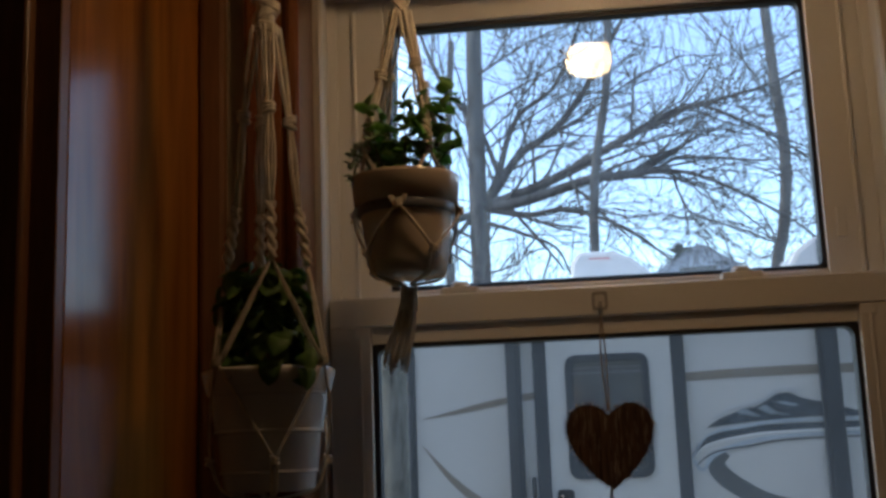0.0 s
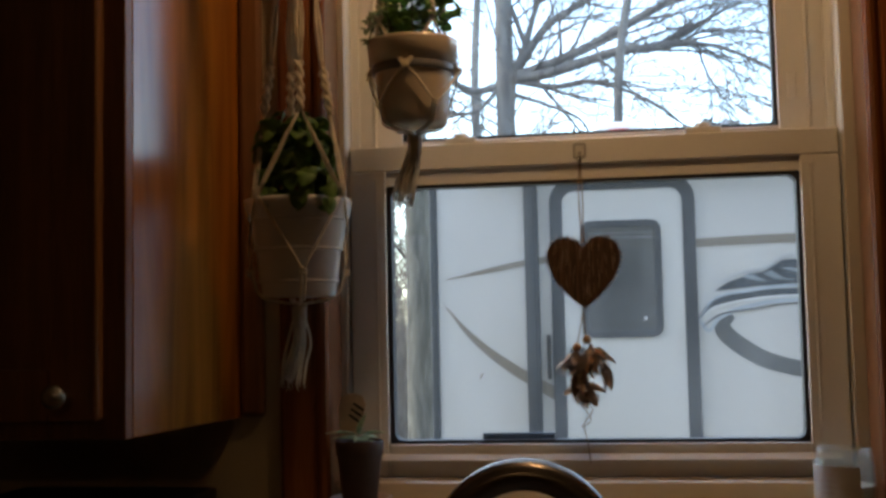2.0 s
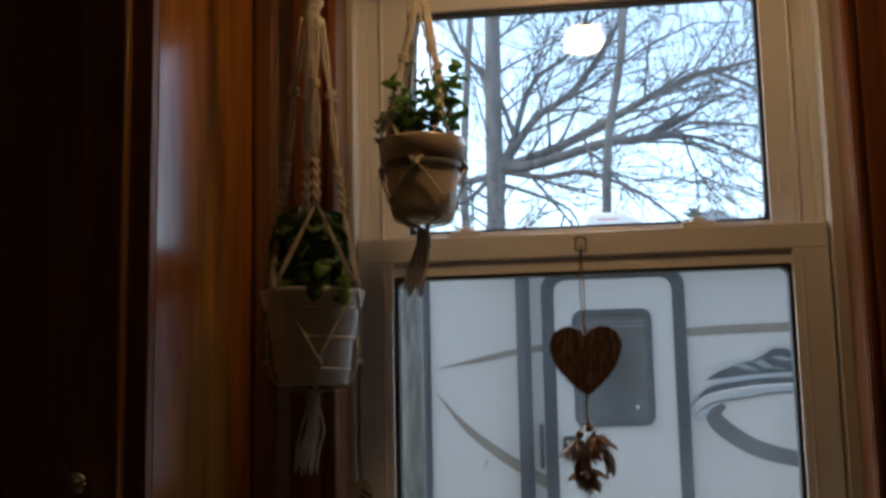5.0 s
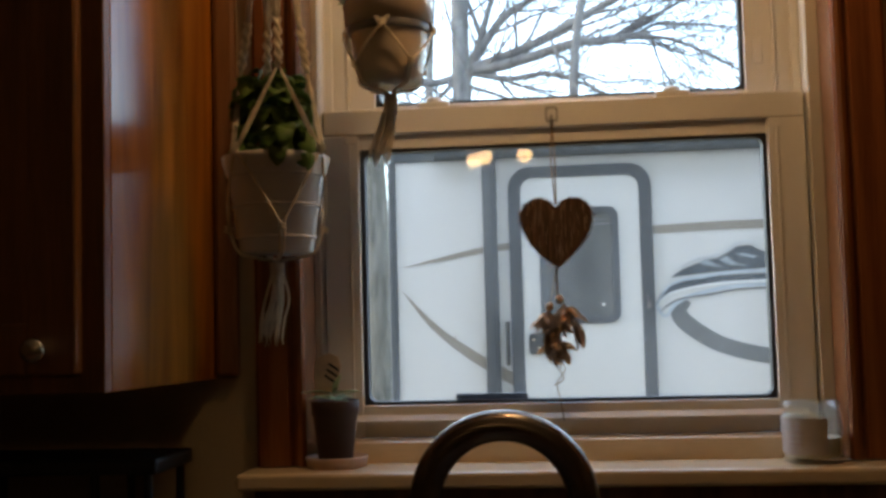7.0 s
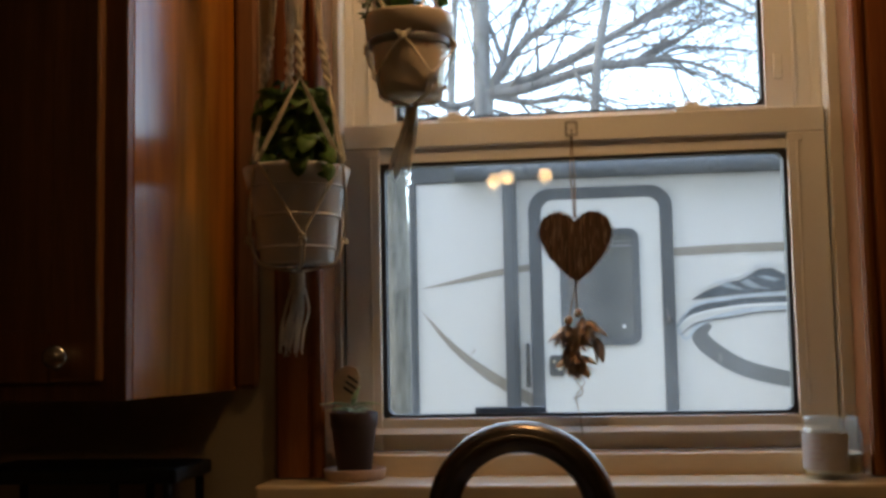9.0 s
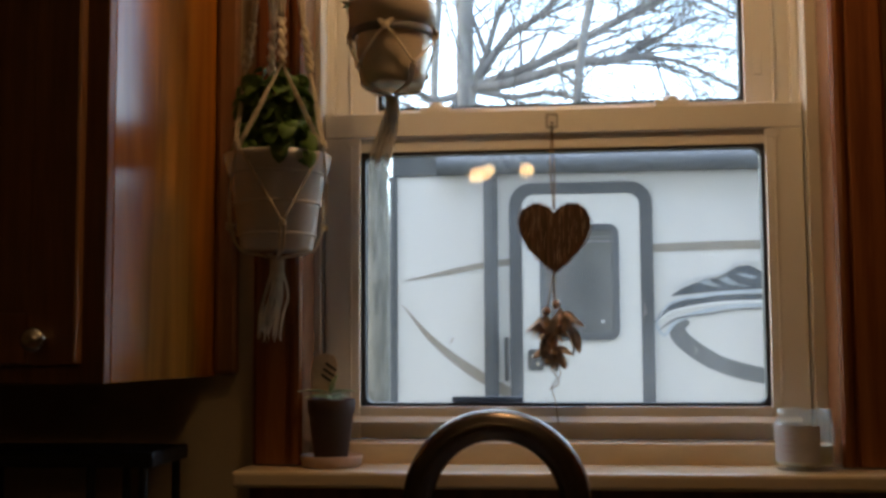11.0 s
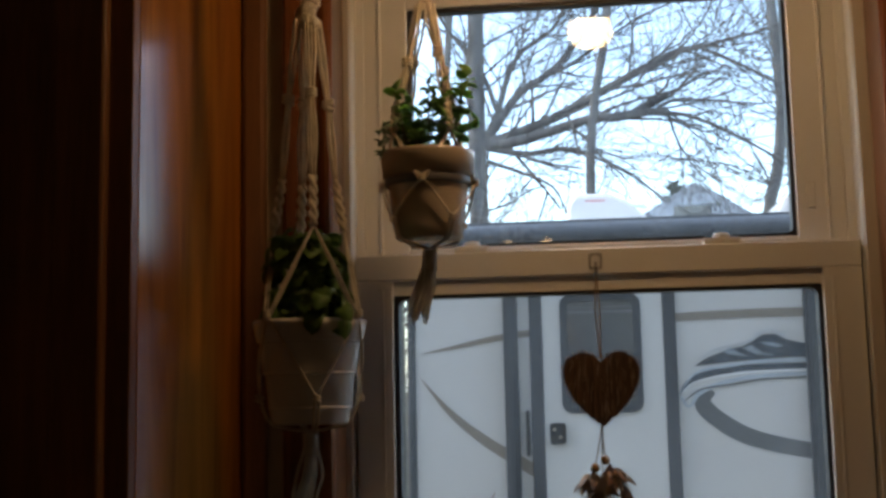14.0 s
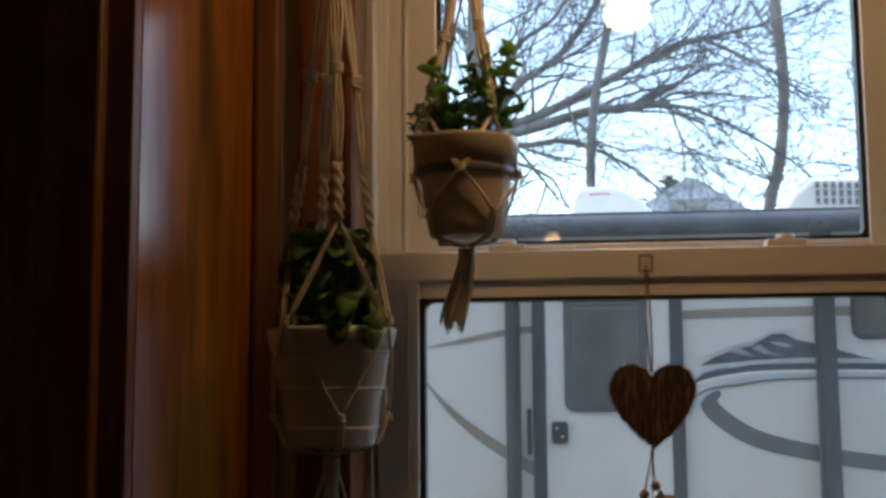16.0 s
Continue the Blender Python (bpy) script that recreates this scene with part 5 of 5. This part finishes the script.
part("vent_cover", vb, RV_ROOF, vent, "white domed roof-vent cover", bevel=0.025)
for k in range(5):
    part("print_bar", box(0.02 + 0.024 * k, 0.036 + 0.024 * k, 4.997, 5.0, 2.452, 2.461), RED, vent, "red print")
ac = new("air_conditioner")
ac.parent = camper
part("shroud", prism([(1.10, 2.225), (1.115, 2.36), (1.17, 2.46), (1.27, 2.53), (1.95, 2.525), (2.05, 2.46), (2.06, 2.225)], 5.1, 5.8), RV_WHITE, ac, "white plastic shroud", bevel=0.03)
for row in range(3):
    for k in range(13):
        x0 = 1.285 + 0.043 * k
        z0 = 2.385 + row * 0.045 - 0.0015 * k
        part("louvre", box(x0, x0 + 0.024, 5.093, 5.1, z0, z0 + 0.036), RV_GREY, ac)
for wx in (1.9, 2.8):
    wheel = new("wheel")
    wheel.parent = camper
    t_ = lathe([(0.2, -0.1), (0.32, -0.1), (0.345, -0.06), (0.345, 0.06), (0.32, 0.1), (0.2, 0.1)], 0, 0, 32)
    part("tyre", t_, RUBBER, wheel).matrix_basis = pose(wx, YV + 0.15, GZ + 0.345, 90)
    part("rim", lathe([(0.199, -0.06), (0.199, 0.09), (0.06, 0.105)], 0, 0, 24), NICKEL, wheel).matrix_basis = pose(wx, YV + 0.15, GZ + 0.345, 90)
for jx in (-0.6, 5.0):
    part("jack_stand", box(jx, jx + 0.08, YV + 0.3, YV + 0.38, GZ, CZ0), RV_TRIM, camper)


# ---- trees ----
def twigs(bm, p, d, ln, r, depth, rr, plane=0.45, few=2):
    """Branches off a limb: each splits into thinner ones."""
    pts = [p]
    q, dd = Vector(p), Vector(d).normalized()
    n = 4
    for i in range(n):
        dd = (dd + Vector((rr.uniform(-0.22, 0.22), rr.uniform(-0.22, 0.22) * plane, rr.uniform(-0.18, 0.20)))).normalized()
        q = q + dd * ln / n
        pts.append(tuple(q))
    tube(pts, r, r * 0.45, n=5 if r > 0.012 else 3, bm=bm, caps=False)
    if depth <= 0:
        return
    for k in range(rr.randint(few, few + 1)):
        i = rr.randint(1, n)
        sd = (dd + Vector((rr.uniform(-1, 1), rr.uniform(-1, 1) * plane, rr.uniform(-0.7, 0.9)))).normalized()
        twigs(bm, pts[i], sd, ln * rr.uniform(0.5, 0.85), max(0.0040, r * rr.uniform(0.42, 0.62)), depth - 1, rr, plane)


def tree(label, trunk, r0, r1, limbs, seed, extra=10, depth=3, mat=BARK, tw=0.9):
    """trunk: a line of points. limbs: (line, start radius, end radius)."""
    t = thing("bare_tree", label, "tree", "bare winter trees")
    rr = random.Random(seed)
    line = glide(trunk, 8)
    part("trunk", tube(line, r0, r1, n=14), mat, t, smooth=True)
    crown = bmesh.new()
    for pts, a, b in limbs:
        L = glide(pts, 6)
        part("limb", tube(L, a * 0.44, b * 0.46, n=9), mat, t, smooth=True)
        for k in range(max(3, int(len(L) * 0.52))):
            i = rr.randint(2, len(L) - 1)
            d = (L[i] - L[i - 1]).normalized() + Vector((rr.uniform(-0.9, 0.9), rr.uniform(-0.5, 0.5), rr.uniform(-0.8, 0.8)))
            f = i / len(L)
            twigs(crown, tuple(L[i]), d, tw * rr.uniform(0.5, 1.1), max(0.006, (a + (b - a) * f) * 0.17), depth, rr)
    for k in range(extra):
        i = rr.randint(len(line) // 3, len(line) - 1)
        d = Vector((rr.uniform(-1, 1), rr.uniform(-0.6, 0.6), rr.uniform(-0.1, 0.9)))
        twigs(crown, tuple(line[i]), d, tw * rr.uniform(0.8, 1.6), r1 * 0.10 + 0.006, depth, rr)
    part("crown", crown, mat, t, "fine bare twigs")
    return t


Y = 8.9
FORK = (-0.88, Y, 3.66)
upper = [([FORK, (-0.74, Y, 3.97), (-0.63, Y, 4.32), (-0.49, Y, 4.55), (-0.16, Y, 4.80), (0.10, Y, 5.4)], 0.085, 0.03),
         ([FORK, (-0.55, Y, 4.12), (-0.32, Y, 4.27), (-0.15, Y, 4.41), (0.11, Y, 4.74), (0.5, Y, 5.4)], 0.105, 0.04),
         ([(-0.74, Y, 3.97), (-0.9, Y, 4.4), (-1.25, Y, 4.9), (-1.5, Y, 5.6)], 0.06, 0.03),
         ([(-0.30, Y, 4.27), (0.05, 8.8, 4.42), (0.5, 8.8, 4.72), (1.0, 8.8, 4.95)], 0.035, 0.018)]
middle = [([FORK, (-0.41, 8.8, 3.79), (-0.09, 8.7, 3.90), (0.40, 8.6, 4.13), (0.88, 8.6, 4.36), (1.11, 8.6, 4.41)], 0.12, 0.062),
          ([(1.11, 8.6, 4.41), (1.40, 8.6, 4.47), (1.70, 8.6, 4.54), (2.1, 8.6, 4.7)], 0.05, 0.022),
          ([(1.11, 8.6, 4.41), (1.34, 8.6, 4.30), (1.73, 8.6, 4.07), (2.0, 8.6, 3.85)], 0.046, 0.018),
          ([FORK, (-0.52, 8.8, 3.67), (0.11, 8.6, 3.79), (0.37, 8.6, 3.80), (0.63, 8.6, 3.83), (0.81, 8.6, 3.82)], 0.125, 0.07),
          ([(0.81, 8.6, 3.82), (1.03, 8.6, 3.77), (1.33, 8.6, 3.62), (1.75, 8.6, 3.36), (2.0, 8.6, 3.15)], 0.048, 0.018),
          ([(0.66, 8.6, 3.83), (0.88, 8.6, 3.93), (1.20, 8.6, 3.91), (1.65, 8.6, 3.85)], 0.042, 0.016)]
lower = [([(0.82, 8.6, 3.82), (0.87, 8.6, 3.61), (0.98, 8.6, 3.38), (1.12, 8.6, 3.2)], 0.03, 0.014),
         ([(-0.83, Y, 3.63), (-0.48, 8.8, 3.54), (-0.17, 8.7, 3.55), (0.05, 8.7, 3.50), (0.44, 8.7, 3.31), (0.77, 8.7, 3.03)], 0.075, 0.016),
         ([(-0.84, Y, 3.50), (-0.54, 8.8, 3.37), (-0.24, 8.7, 3.20), (-0.12, 8.7, 2.95)], 0.05, 0.016),
         ([(-0.95, Y, 3.62), (-1.2, 8.8, 3.35), (-1.5, 8.7, 3.28), (-1.9, 8.6, 3.0)], 0.06, 0.02),
         ([(-0.95, Y, 3.60), (-1.28, 8.85, 3.56), (-1.65, 8.8, 3.85), (-2.1, 8.7, 4.4), (-2.6, 8.6, 5.1)], 0.09, 0.03)]
tree("big bare broad-limbed tree behind the trailer", [(-0.93, Y, GZ), (-0.93, Y, 2.0), (-0.94, Y, 3.5), (-0.93, Y, 4.75), (-0.90, Y, 6.2)], 0.105, 0.07, upper + middle + lower, 3, extra=16)
tree("thin straight bare tree behind the trailer", [(0.10, 8.4, GZ), (0.10, 8.4, 1.6), (0.10, 8.4, 3.1), (0.115, 8.4, 3.5), (0.17, 8.4, 3.97), (0.29, 8.4, 4.62), (0.36, 8.4, 5.6)], 0.046, 0.036, [], 12, extra=4, depth=3)
tree("bare forked tree at the far side of the yard", [(1.74, 10, GZ), (1.80, 10, 2.0), (1.89, 10, 3.12), (1.97, 10, 3.43), (2.05, 10, 4.0), (2.06, 10, 4.59), (2.02, 10, 5.12), (1.98, 10, 6.2)], 0.066, 0.050, [], 13, extra=9, depth=3)
tree("pale lichen-flecked tree trunk at the trailer's end", [(-1.50, 7.2, GZ), (-1.50, 7.2, 0.7), (-1.50, 7.2, 1.9), (-1.51, 7.2, 2.6), (-1.50, 7.2, 3.6), (-1.45, 7.2, 5.2)], 0.115, 0.08, [], 14, extra=5, mat=BARK_LIT)
for i, (tx, ty, tr) in enumerate(((-2.35, 12.5, 0.09), (-3.2, 14, 0.12), (-2.0, 16, 0.10))):
    tree("slim bare tree in the woods beyond the yard", [(tx, ty, GZ), (tx + 0.05, ty, 2.5), (tx - 0.08, ty, 5.0), (tx + 0.1, ty, 8.0)], tr, tr * 0.5, [], 30 + i, extra=8, depth=3, tw=1.5)

brush = bmesh.new()
rb = random.Random(5)
for k in range(620):
    bx_, by_ = rb.uniform(-6.0, -1.5), rb.uniform(8.6, 15)
    twigs(brush, (bx_, by_, GZ), (rb.uniform(-0.5, 0.5), rb.uniform(-0.3, 0.3), 1), rb.uniform(1.0, 3.3), 0.015, 2, rb, 0.8)
solid("undergrowth", brush, BRUSH, "tangled dry brown undergrowth behind the trailer", "undergrowth", "stuff")

# ---- neighbour's house and an evergreen ----
house = thing("house", "distant grey house with a gabled shingle roof", "house")
part("wall", box(0.6, 4.6, 22, 28, GZ, 4.80), SIDING, house)
rf = bmesh.new()
prism([(0.90, 4.62), (2.34, 5.50), (2.52, 5.45), (3.85, 4.62)], 21.9, 28.2, rf)
part("roof", rf, SHINGLE, house, "blue-grey shingle roof")
part("dormer_window", box(1.95, 2.70, 21.86, 21.92, 4.80, 5.02), RV_GLASS, house, "dark window")
ever = thing("evergreen_tree", "small dark evergreen tree beside the house", "tree")
part("trunk", tube([(2.61, 29.5, GZ), (2.61, 29.5, 6.7)], 0.16, 0.03, n=8), BARK, ever)
needles = bmesh.new()
re = random.Random(9)
for k in range(420):
    z = 3.4 + 3.45 * re.random()
    w = 0.62 * math.sqrt(max(0.03, 1 - ((z - 4.9) / 2.0) ** 2)) + 0.06
    a = re.uniform(0, 2 * math.pi)
    p = Vector((2.61 + 0.1 * math.sin(z * 5), 29.5, z))
    d = Vector((math.cos(a), math.sin(a), re.uniform(-0.1, 0.6)))
    tube([p, p + d * w * 0.6, p + d * w * re.uniform(0.5, 1.15)], 0.040, 0.012, n=4, bm=needles, caps=False)
part("needles", needles, NEEDLE, ever, "dark green needled branches")
